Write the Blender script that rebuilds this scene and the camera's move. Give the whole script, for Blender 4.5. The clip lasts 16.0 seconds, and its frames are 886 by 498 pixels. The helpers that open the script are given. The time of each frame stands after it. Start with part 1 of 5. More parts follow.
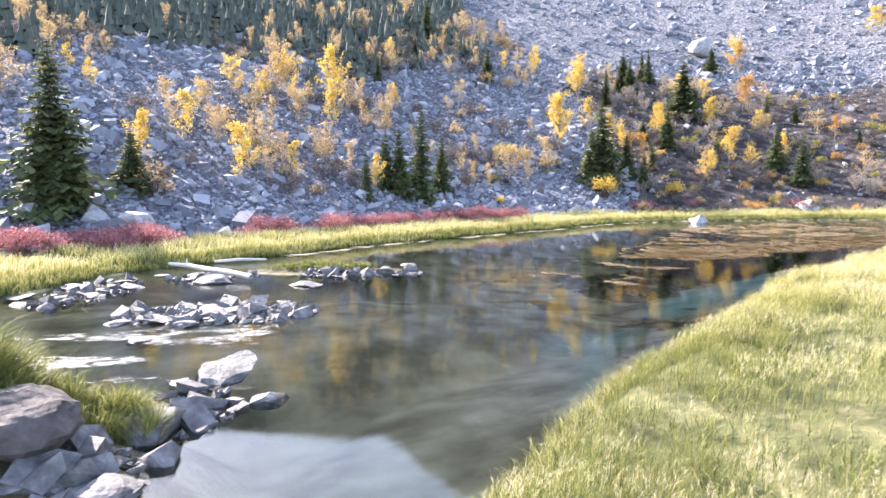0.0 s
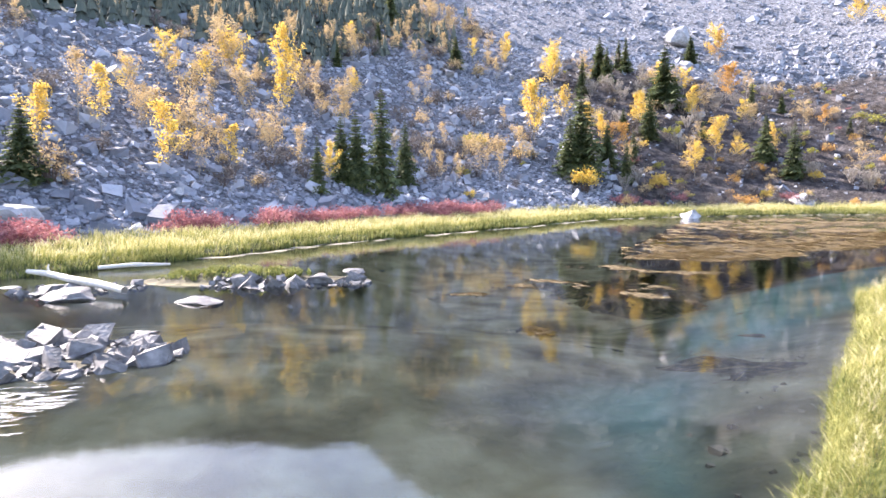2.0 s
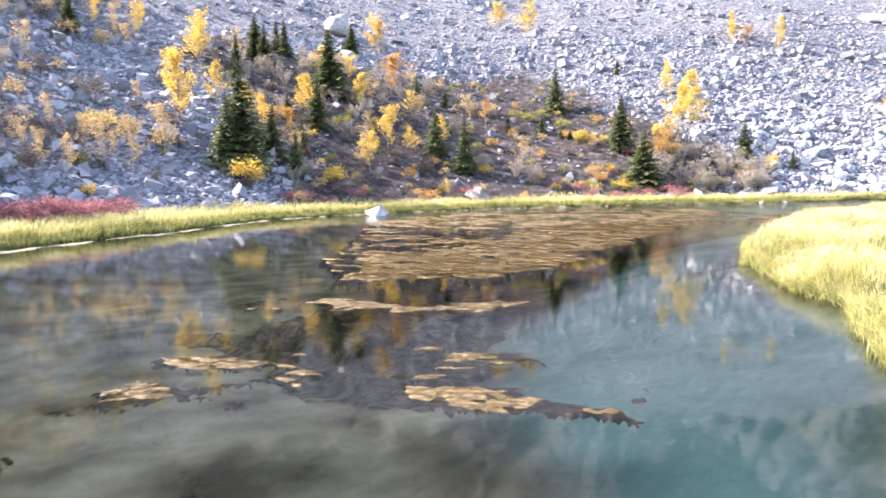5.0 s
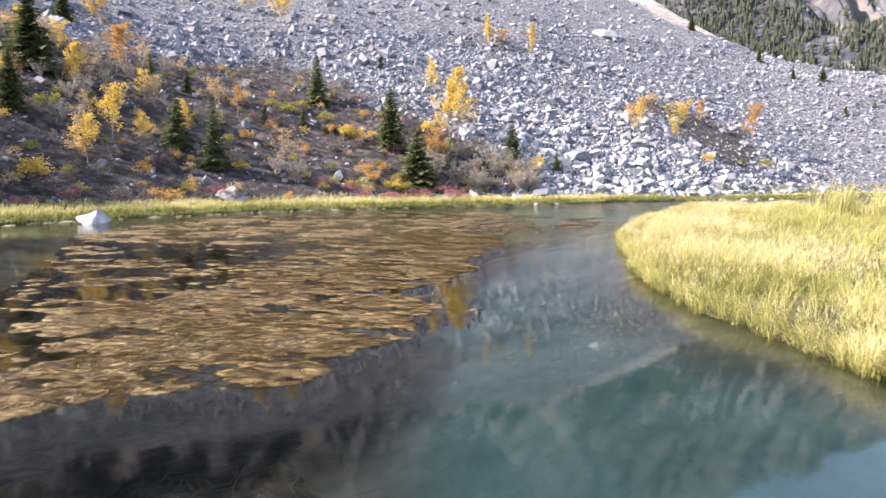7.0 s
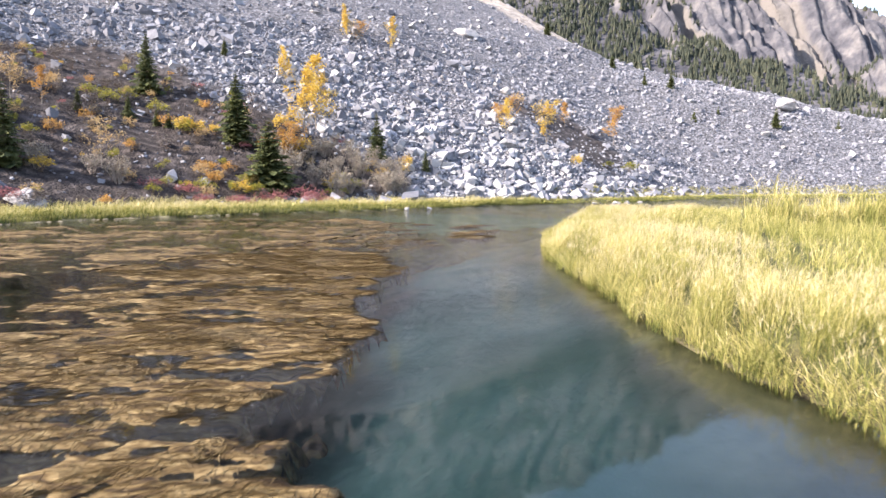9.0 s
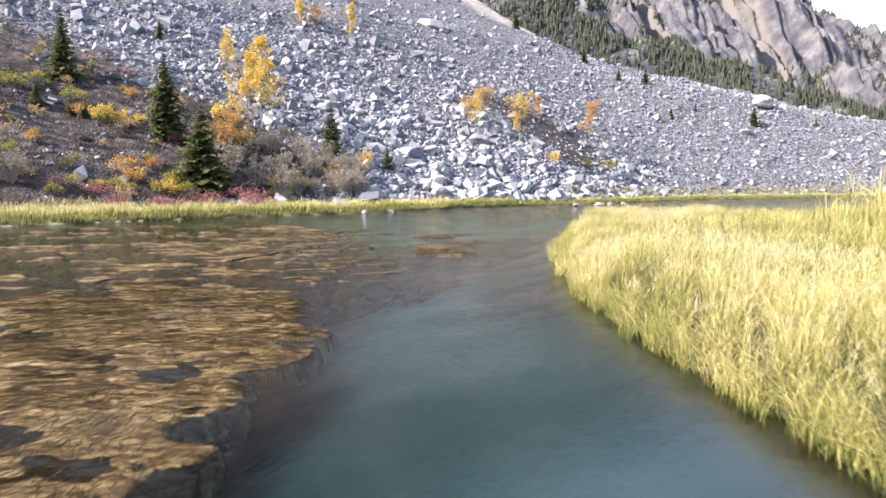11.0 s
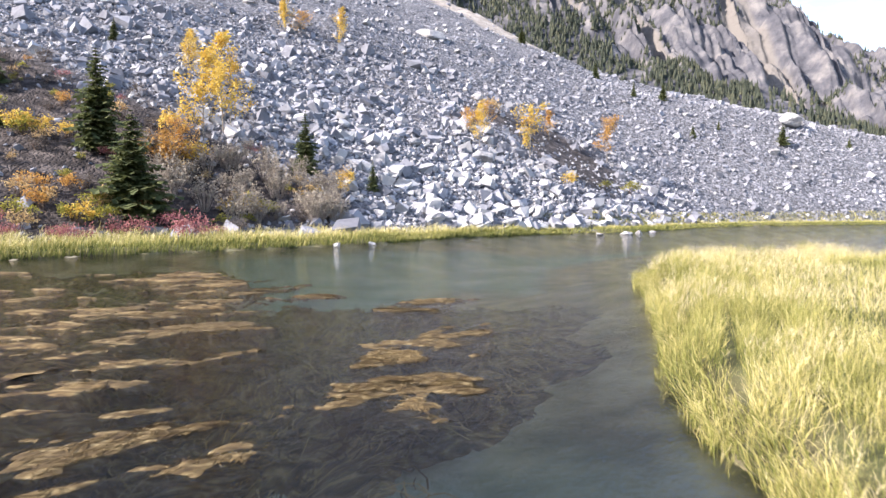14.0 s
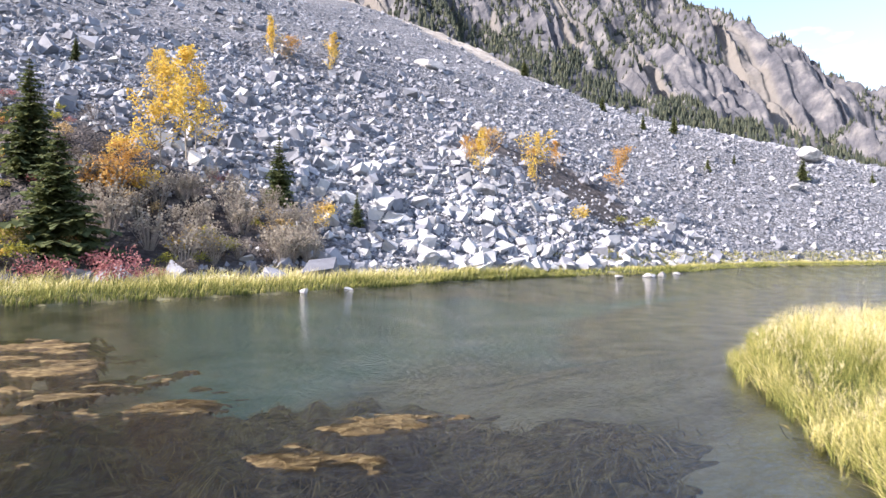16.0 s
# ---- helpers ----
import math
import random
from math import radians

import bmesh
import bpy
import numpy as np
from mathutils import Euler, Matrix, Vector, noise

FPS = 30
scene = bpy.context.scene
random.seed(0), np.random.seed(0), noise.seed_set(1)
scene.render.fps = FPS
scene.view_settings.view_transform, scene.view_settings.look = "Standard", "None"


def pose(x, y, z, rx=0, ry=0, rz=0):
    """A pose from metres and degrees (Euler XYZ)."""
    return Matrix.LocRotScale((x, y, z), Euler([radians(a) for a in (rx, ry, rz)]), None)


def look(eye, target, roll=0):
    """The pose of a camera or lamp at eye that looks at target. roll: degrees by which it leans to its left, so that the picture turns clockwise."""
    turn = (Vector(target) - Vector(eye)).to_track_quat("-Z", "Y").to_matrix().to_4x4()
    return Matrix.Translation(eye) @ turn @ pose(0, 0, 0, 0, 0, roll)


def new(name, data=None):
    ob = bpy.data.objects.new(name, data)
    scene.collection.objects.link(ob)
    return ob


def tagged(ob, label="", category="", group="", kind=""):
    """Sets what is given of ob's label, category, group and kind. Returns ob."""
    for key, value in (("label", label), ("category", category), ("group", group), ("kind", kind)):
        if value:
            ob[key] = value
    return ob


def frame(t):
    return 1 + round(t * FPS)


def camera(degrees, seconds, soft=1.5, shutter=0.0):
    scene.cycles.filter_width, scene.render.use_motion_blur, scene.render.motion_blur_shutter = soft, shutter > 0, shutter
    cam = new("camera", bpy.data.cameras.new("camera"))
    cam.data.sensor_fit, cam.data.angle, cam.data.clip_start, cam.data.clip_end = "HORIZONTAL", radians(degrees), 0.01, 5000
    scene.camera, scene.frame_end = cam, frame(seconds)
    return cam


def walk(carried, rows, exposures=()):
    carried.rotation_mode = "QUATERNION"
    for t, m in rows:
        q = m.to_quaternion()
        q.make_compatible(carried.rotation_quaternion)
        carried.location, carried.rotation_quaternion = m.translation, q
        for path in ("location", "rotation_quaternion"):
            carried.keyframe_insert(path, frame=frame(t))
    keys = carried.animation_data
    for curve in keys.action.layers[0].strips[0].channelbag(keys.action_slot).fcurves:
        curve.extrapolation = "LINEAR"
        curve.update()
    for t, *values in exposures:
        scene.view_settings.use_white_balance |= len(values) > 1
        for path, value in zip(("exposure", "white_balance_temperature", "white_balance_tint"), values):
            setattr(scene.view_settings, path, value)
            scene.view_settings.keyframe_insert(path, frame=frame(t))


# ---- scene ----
cam = camera(65.59, 16.0, shutter=0.25)


def route(x, y, z, yaw, pitch, roll):
    """A camera pose: yaw to the left of +y, pitch upwards, roll to its left, in degrees."""
    return pose(x, y, z) @ pose(0, 0, 0, 0, 0, yaw) @ pose(0, 0, 0, 90 + pitch) @ pose(0, 0, 0, 0, 0, roll)


walk(cam, [
    (0.0, route(0.01, -0.00, 4.63, -3.51, -5.17, -0.46)),
    (0.5, route(0.25, 2.15, 4.37, -3.37, -5.19, -0.48)),
    (1.0, route(0.50, 4.45, 4.16, -3.43, -5.22, -0.50)),
    (1.5, route(0.81, 6.84, 3.97, -4.45, -5.20, -0.56)),
    (2.0, route(1.17, 9.49, 3.78, -6.07, -5.21, -0.54)),
    (2.5, route(1.58, 12.04, 3.56, -8.18, -5.23, -0.56)),
    (3.0, route(2.00, 14.50, 3.35, -11.53, -5.27, -0.61)),
    (3.5, route(2.51, 17.20, 3.15, -16.07, -5.31, -0.59)),
    (4.0, route(3.19, 19.82, 3.01, -21.90, -5.30, -0.66)),
    (4.5, route(4.06, 22.37, 2.92, -28.01, -5.31, -0.70)),
    (5.0, route(5.14, 24.67, 2.86, -34.02, -5.39, -0.81)),
    (5.2, route(5.61, 25.65, 2.84, -36.37, -5.41, -0.86)),
    (7.3, route(12.46, 35.04, 2.79, -56.56, -5.56, -0.13)),
    (7.5, route(13.20, 35.71, 2.77, -57.83, -5.54, -0.12)),
    (8.0, route(15.13, 37.21, 2.70, -60.97, -5.49, -0.11)),
    (8.5, route(17.14, 38.67, 2.63, -63.83, -5.39, -0.13)),
    (9.0, route(19.22, 39.89, 2.57, -66.34, -5.30, -0.12)),
    (9.2, route(20.13, 40.35, 2.55, -67.12, -5.27, -0.07)),
    (11.3, route(30.16, 44.50, 2.35, -69.36, -5.05, -0.19)),
    (11.5, route(31.06, 44.90, 2.36, -69.37, -4.85, -0.16)),
    (12.0, route(33.50, 45.62, 2.48, -69.31, -4.73, -0.16)),
    (12.5, route(35.67, 46.32, 2.58, -69.25, -4.58, -0.12)),
    (13.0, route(37.88, 47.03, 2.61, -69.17, -4.32, -0.08)),
    (13.5, route(40.07, 47.75, 2.61, -69.12, -3.92, -0.06)),
    (14.0, route(42.15, 48.39, 2.59, -69.02, -3.28, 0.00)),
    (14.5, route(44.25, 49.04, 2.55, -68.96, -2.50, 0.03)),
    (15.0, route(46.61, 49.82, 2.54, -68.94, -1.62, -0.00)),
    (15.5, route(48.89, 50.47, 2.57, -68.90, -0.75, 0.00)),
    (16.0, route(51.03, 51.14, 2.59, -68.85, -0.08, 0.06)),
], exposures=[(0.0, 2.2, 6650, 19), (5.2, 2.26, 6900, 21), (7.3, 1.55, 7100, 20), (16.0, 1.36, 6800, 18)])

# ---- world, sun, light ----
SUN_AZ, SUN_EL = -42.0, 34.0
world = bpy.data.worlds.new("sky")
scene.world = world
world.use_nodes = True
wt = world.node_tree
wbg = wt.nodes["Background"]
wsky = wt.nodes.new("ShaderNodeTexSky")
wsky.sky_type, wsky.sun_disc = "NISHITA", False
wsky.sun_elevation, wsky.sun_rotation = radians(SUN_EL), radians(SUN_AZ)
wsky.dust_density = 1.0
wbg.inputs["Strength"].default_value = 0.15
# broken white clouds over the blue
wgeo = wt.nodes.new("ShaderNodeNewGeometry")
wmap = wt.nodes.new("ShaderNodeMapping")
wmap.inputs["Scale"].default_value = (1.0, 1.0, 2.6)
wmap.inputs["Location"].default_value = (5.3, 2.2, 1.7)
wnoise = wt.nodes.new("ShaderNodeTexNoise")
wnoise.inputs["Scale"].default_value, wnoise.inputs["Detail"].default_value = 2.1, 7.0
wrange = wt.nodes.new("ShaderNodeMapRange")
wrange.inputs["From Min"].default_value, wrange.inputs["From Max"].default_value = 0.59, 0.71
wmix = wt.nodes.new("ShaderNodeMix")
wmix.data_type = "RGBA"
wmix.inputs["B"].default_value = (9.0, 9.2, 9.6, 1)
wt.links.new(wgeo.outputs["Normal"], wmap.inputs["Vector"])
wt.links.new(wmap.outputs[0], wnoise.inputs["Vector"])
wt.links.new(wnoise.outputs["Fac"], wrange.inputs["Value"])
# one large cloud low in the east
wdot = wt.nodes.new("ShaderNodeVectorMath")
wdot.operation = "DOT_PRODUCT"
wdot.inputs[1].default_value = (0.882, -0.046, 0.469)
wlump = wt.nodes.new("ShaderNodeMath")
wlump.operation = "MULTIPLY_ADD"
wlump.inputs[1].default_value = 0.03
wcloud = wt.nodes.new("ShaderNodeMapRange")
wcloud.inputs["From Min"].default_value, wcloud.inputs["From Max"].default_value = 0.983, 0.991
wmax = wt.nodes.new("ShaderNodeMath")
wmax.operation = "MAXIMUM"
wt.links.new(wgeo.outputs["Normal"], wdot.inputs[0])
wt.links.new(wnoise.outputs["Fac"], wlump.inputs[0])
wt.links.new(wdot.outputs["Value"], wlump.inputs[2])
wt.links.new(wlump.outputs[0], wcloud.inputs["Value"])
wt.links.new(wcloud.outputs[0], wmax.inputs[0])
wt.links.new(wrange.outputs[0], wmax.inputs[1])
# blue glow added round the sun to brighten the sky mirrored in the pool
saz, sel = radians(SUN_AZ), radians(SUN_EL)
SUN_DIR = (math.sin(saz) * math.cos(sel), math.cos(saz) * math.cos(sel), math.sin(sel))
wside = wt.nodes.new("ShaderNodeVectorMath")
wside.operation = "DOT_PRODUCT"
wside.inputs[1].default_value = SUN_DIR
wglow = wt.nodes.new("ShaderNodeMapRange")
wglow.inputs["From Min"].default_value, wglow.inputs["From Max"].default_value = 0.55, 1.0
wglow.inputs["To Max"].default_value = 0.85
wglow_mix = wt.nodes.new("ShaderNodeMix")
wglow_mix.data_type = "RGBA"
wglow_mix.inputs["B"].default_value = (5.6, 10.4, 19.0, 1)
wt.links.new(wgeo.outputs["Normal"], wside.inputs[0])
wt.links.new(wside.outputs["Value"], wglow.inputs["Value"])
wt.links.new(wglow.outputs[0], wglow_mix.inputs["Factor"])
wt.links.new(wsky.outputs[0], wglow_mix.inputs["A"])
wt.links.new(wmax.outputs[0], wmix.inputs["Factor"])
wt.links.new(wglow_mix.outputs["Result"], wmix.inputs["A"])
wt.links.new(wmix.outputs["Result"], wbg.inputs["Color"])
sun = new("sun", bpy.data.lights.new("sun", "SUN"))
sun.data.energy, sun.data.angle, sun.data.color = 5.0, radians(0.5), (1.0, 0.95, 0.87)
sun.matrix_world = look(tuple(100 * c for c in SUN_DIR), (0, 0, 0))

# ---- plan of the valley ----
NORTH_SHORE = [(-150, 10), (-60, 22), (-24, 27), (-17, 31), (-15.5, 39), (-11, 44.7), (-8, 48), (-3, 55), (1.2, 59), (8.5, 66), (15, 71.5),
               (20, 77), (25, 82), (33, 85.5), (40, 86.5), (56, 86), (70, 81), (80, 75.5), (88, 72.3), (95, 71), (103, 68.5),
               (112, 64.5), (118, 60), (121, 56.5), (128, 54.5), (146, 49), (161, 42), (170, 31.5), (185, 13), (212, -17), (380, -140)]
SOUTH_BANK = [(-150, -20), (-60, -14), (-20, -12), (-6, -8), (-1.5, 0), (0.0, 6), (1.0, 9), (2.8, 11.7), (4.0, 13.9), (5.8, 16.1), (8.9, 19.8), (12.9, 24.4),
              (17, 29.5), (21, 32), (23.5, 35.2), (26.5, 38), (29, 39.6), (34, 42), (38, 43.9), (43, 46.1), (47, 47.3),
              (51, 48.5), (57, 49.1), (62, 49.8), (67, 50.5), (70.5, 50), (74, 47), (82, 38), (97, 20), (130, -15), (300, -160)]
TOE = [(-700, -160), (-120, 20), (-60, 36), (-22, 48), (-12, 58), (-2, 70), (8, 80), (20, 89), (33, 93), (56, 94), (72, 88), (84, 79), (96, 73), (106, 69),
       (115, 64), (123, 58.5), (132, 55), (147, 50.5), (163, 43), (172, 33), (188, 14), (214, -14), (330, -90), (800, -420)]
CREST = [(420, 330), (300, 155), (261, 116), (234, 86), (224, 69), (241, 47), (262, 25), (267, -5), (290, -60), (400, -260)]
WATER = NORTH_SHORE + SOUTH_BANK[::-1]


def hashed(ix, iy, seed):
    h = (ix.astype(np.int64) * 374761393 + iy.astype(np.int64) * 668265263 + seed * 1442695041) & 0x7FFFFFFF
    h = ((h ^ (h >> 13)) * 1274126177) & 0x7FFFFFFF
    return ((h ^ (h >> 16)) & 0xFFFF) / 65535.0


def value_noise(x, y, seed=0):
    ix, iy = np.floor(x), np.floor(y)
    u, v = x - ix, y - iy
    u, v = u * u * (3 - 2 * u), v * v * (3 - 2 * v)
    a, b = hashed(ix, iy, seed), hashed(ix + 1, iy, seed)
    c, d = hashed(ix, iy + 1, seed), hashed(ix + 1, iy + 1, seed)
    return (a + (b - a) * u) * (1 - v) + (c + (d - c) * u) * v


def fractal(x, y, size, octaves=4, seed=0):
    """Noise from -1 to 1 with features of that size in metres."""
    total, amp, norm = 0, 1.0, 0.0
    for k in range(octaves):
        total = total + amp * (2 * value_noise(x / size + 17.3 * k, y / size - 9.1 * k, seed + k) - 1)
        norm += amp
        amp, size = amp * 0.5, size * 0.5
    return total / norm


def line_distance(x, y, line):
    """Distance to a polyline, and the sign of the side (positive: to its left)."""
    best, side = np.full(x.shape, 1e9), np.zeros(x.shape)
    for (ax, ay), (bx, by) in zip(line[:-1], line[1:]):
        dx, dy = bx - ax, by - ay
        k = np.clip(((x - ax) * dx + (y - ay) * dy) / (dx * dx + dy * dy), 0, 1)
        px, py = x - ax - k * dx, y - ay - k * dy
        dist = np.hypot(px, py)
        cross = dx * py - dy * px
        near = dist < best - 1e-9
        best, side = np.where(near, dist, best), np.where(near, np.sign(cross), side)
    return best, side


def inside(x, y, poly):
    res = np.zeros(x.shape, bool)
    for (ax, ay), (bx, by) in zip(poly, poly[1:] + poly[:1]):
        if ay == by:
            continue
        res ^= ((ay > y) != (by > y)) & (x < (bx - ax) * (y - ay) / (by - ay) + ax)
    return res


def smooth(v):
    v = np.clip(v, 0, 1)
    return v * v * (3 - 2 * v)


def shore_distance(x, y):
    """Metres from the waterline, positive on land."""
    wob = 0.35 * fractal(x, y, 3.0, 2, 5)
    dist, _ = line_distance(x, y, WATER + WATER[:1])
    return np.where(inside(x, y, WATER), -dist, dist) + wob


def toe_distance(x, y):
    dist, side = line_distance(x, y, TOE)
    return dist * side


CHANNEL = [(4, 14), (8, 22), (14, 28), (20, 33), (26, 39), (33, 43), (42, 47), (52, 50), (66, 52), (90, 58), (120, 50), (95, 68), (75, 76),
           (62, 61), (46, 54), (34, 48.5), (29, 46.5), (25, 44), (20, 40.5), (13.5, 34.5), (9, 30), (5, 22)]
MATS = [(20, 42), (23.5, 42.8), (24, 43.9), (28.7, 46), (34, 48.8), (38, 50.3), (40, 51.2), (44.8, 54.5), (52, 58), (60, 61.8), (66, 67), (62, 77), (50, 80.5),
        (40, 78.5), (30, 71), (24, 61), (17, 50), (14.5, 43.5), (18, 41.5)]


def mat_inner(x, y):
    """Metres inside the pondweed beds, negative outside."""
    dist, _ = line_distance(x, y, MATS + MATS[:1])
    return np.where(inside(x, y, MATS), dist, -dist)


def mat_field(x, y):
    """Pondweed at the surface where positive: one thick mat beside the channel, loose rafts farther off."""
    u, v = x * 0.42 - y * 0.91, x * 0.91 + y * 0.42
    inner = mat_inner(x, y) + 0.7 * fractal(x, y, 1.6, 2, 42) + 0.45 * fractal(x, y, 0.5, 2, 47)
    edge, _ = line_distance(x, y, CHANNEL + CHANNEL[:1])
    solid = smooth((8 - edge + 2.0 * fractal(x, y, 4, 2, 43)) / 5) * smooth((46 - x) / 7)
    level = -0.02 + 0.42 * solid - 0.12 * smooth((x - 40) / 6)
    rafts = 0.6 * fractal(u * 0.5, v, 1.6, 3, 44) + 0.6 * fractal(u * 0.65, v, 0.55, 2, 48)
    return np.minimum(level + rafts, 0.5 + inner * 0.9) - 1.5 * smooth(-inner / 1.2)


ISLETS = [(-6.9, 25.4, 3.5, 1.8, 0.045), (-4.6, 38.5, 3.6, 1.5, 0.30), (-1.0, 38.2, 1.6, 0.8, 0.14), (-7.6, 11.6, 2.6, 2.4, 0.5)]


def ground_z(x, y):
    x, y = np.asarray(x, float), np.asarray(y, float)
    s, d = shore_distance(x, y), toe_distance(x, y)
    land = 0.02 + 0.33 * smooth(s / 0.9) + 0.25 * smooth(s / 10) + 0.08 * fractal(x, y, 2.5, 2, 9)
    bed = -(0.05 + 0.5 * smooth(-s / 2.5) + 1.2 * smooth((-s - 2) / 7)) + 0.12 * fractal(x, y, 4, 3, 3)
    z = np.where(s > 0, land, bed)
    for ix, iy, ra, rb, top in ISLETS:
        r = np.hypot((x - ix) / ra, (y - iy) / rb)
        z = np.maximum(z, top * (1.15 - r ** 2) + 0.05 * fractal(x, y, 0.8, 2, 4) - 0.02)
    up = np.maximum(d, 0)
    soft = 2.5 - 1.9 * smooth((x - 80) / 30)
    rise = (0.52 + 0.05 * smooth((x - 90) / 60)) * (up - soft * (1 - np.exp(-up / soft)))
    rise = np.where((rise > 34), 34 + (rise - 34) * (1 - 0.3 * smooth((x - 90) / 60)), rise)
    rise = np.where(rise > 70, 70 + 75 * (1 - np.exp(-(rise - 70) / 75)), rise)
    rise *= np.clip(1 + (x + 20) / 330, 0.35, 1)
    rise *= 1 + 0.12 * smooth((x - 130) / 40)
    bearing = np.degrees(np.arctan2(x - 51, y - 51))
    crest_up = np.interp(bearing, [55, 61, 65, 68, 72, 77, 81, 85, 92, 96, 99, 102], [280, 242, 198, 173, 125, 94, 74, 63, 61, 60, 53, 46])
    crest_fit = np.interp(bearing, [40, 61, 65, 68, 72, 77, 81, 85, 88, 92, 96, 99, 102], [1.0, 1.07, 1.01, 0.98, 0.97, 0.93, 0.88, 0.86, 0.82, 0.78, 0.74, 0.71, 0.69])
    rise *= 1 + (crest_fit - 1) * smooth((up / crest_up - 0.6) / 0.4) * (x > 70)
    # hummocks added to the shoulder for patches of shade
    hummock = smooth((x - 62) / 8) * smooth((94 - x) / 6) * smooth((up - 2) / 5) * smooth((34 - up) / 10)
    rise += hummock * 0.55 * fractal(x * 1.0, y * 0.6, 7, 2, 23)
    rise += np.minimum(up / 12, 1) * (1.6 * fractal(x, y, 26, 4, 11) + 0.35 * fractal(x, y, 4, 2, 21))
    cd, cs = line_distance(x, y, CREST)
    past = np.maximum(cd * cs, 0)
    rise = np.maximum(rise - 0.95 * (past - 4 * (1 - np.exp(-past / 4))), np.minimum(rise, 4.0))
    return z + rise


# ---- end of plan ----

# ---- mesh helpers ----
def np_mesh(name, verts, faces, material, smooth_shade=False, tip=None, attrs=None):
    """A mesh from arrays; faces: one array (n x 3 or n x 4) or a list of such arrays."""
    me = bpy.data.meshes.new(name)
    groups = faces if isinstance(faces, list) else [faces]
    groups = [np.asarray(g, np.int32) for g in groups if len(g)]
    loops = np.concatenate([g.ravel() for g in groups])
    sizes = np.concatenate([np.full(len(g), g.shape[1], np.int32) for g in groups])
    me.vertices.add(len(verts))
    me.vertices.foreach_set("co", np.asarray(verts, np.float32).ravel())
    me.loops.add(len(loops))
    me.loops.foreach_set("vertex_index", loops)
    me.polygons.add(len(sizes))
    me.polygons.foreach_set("loop_start", np.concatenate([[0], np.cumsum(sizes)[:-1]]).astype(np.int32))
    me.polygons.foreach_set("use_smooth", np.full(len(sizes), smooth_shade))
    me.update(calc_edges=True)
    me.validate()
    if tip is not None:
        me.attributes.new("tip", "FLOAT", "POINT").data.foreach_set("value", np.asarray(tip, np.float32))
    for key, values in (attrs or {}).items():
        me.attributes.new(key, "FLOAT", "POINT").data.foreach_set("value", np.asarray(values, np.float32))
    me.materials.append(material)
    return me


def child(name, mesh, parent, label=""):
    ob = new(name, mesh)
    ob.parent = parent
    return tagged(ob, label)


def tube(points, radii, sides=7):
    """Vertices and quads of a tapering tube along points."""
    pts = np.asarray(points, float)
    verts, quads = [], []
    for i, p in enumerate(pts):
        a = pts[min(i + 1, len(pts) - 1)] - pts[max(i - 1, 0)]
        a = a / (np.linalg.norm(a) + 1e-9)
        u = np.cross(a, (0.31, 0.95, 0.05))
        u = u / (np.linalg.norm(u) + 1e-9)
        v = np.cross(a, u)
        for k in range(sides):
            ang = 2 * math.pi * k / sides
            verts.append(p + radii[i] * (math.cos(ang) * u + math.sin(ang) * v))
    for i in range(len(pts) - 1):
        for k in range(sides):
            a, b = i * sides + k, i * sides + (k + 1) % sides
            quads.append((a, b, b + sides, a + sides))
    return np.array(verts), np.array(quads)


def joined(pieces):
    """Several (verts, faces) with faces of one size as one."""
    vs, fs, n = [], [], 0
    for v, f in pieces:
        vs.append(v)
        fs.append(np.asarray(f) + n)
        n += len(v)
    return np.concatenate(vs), np.concatenate(fs)


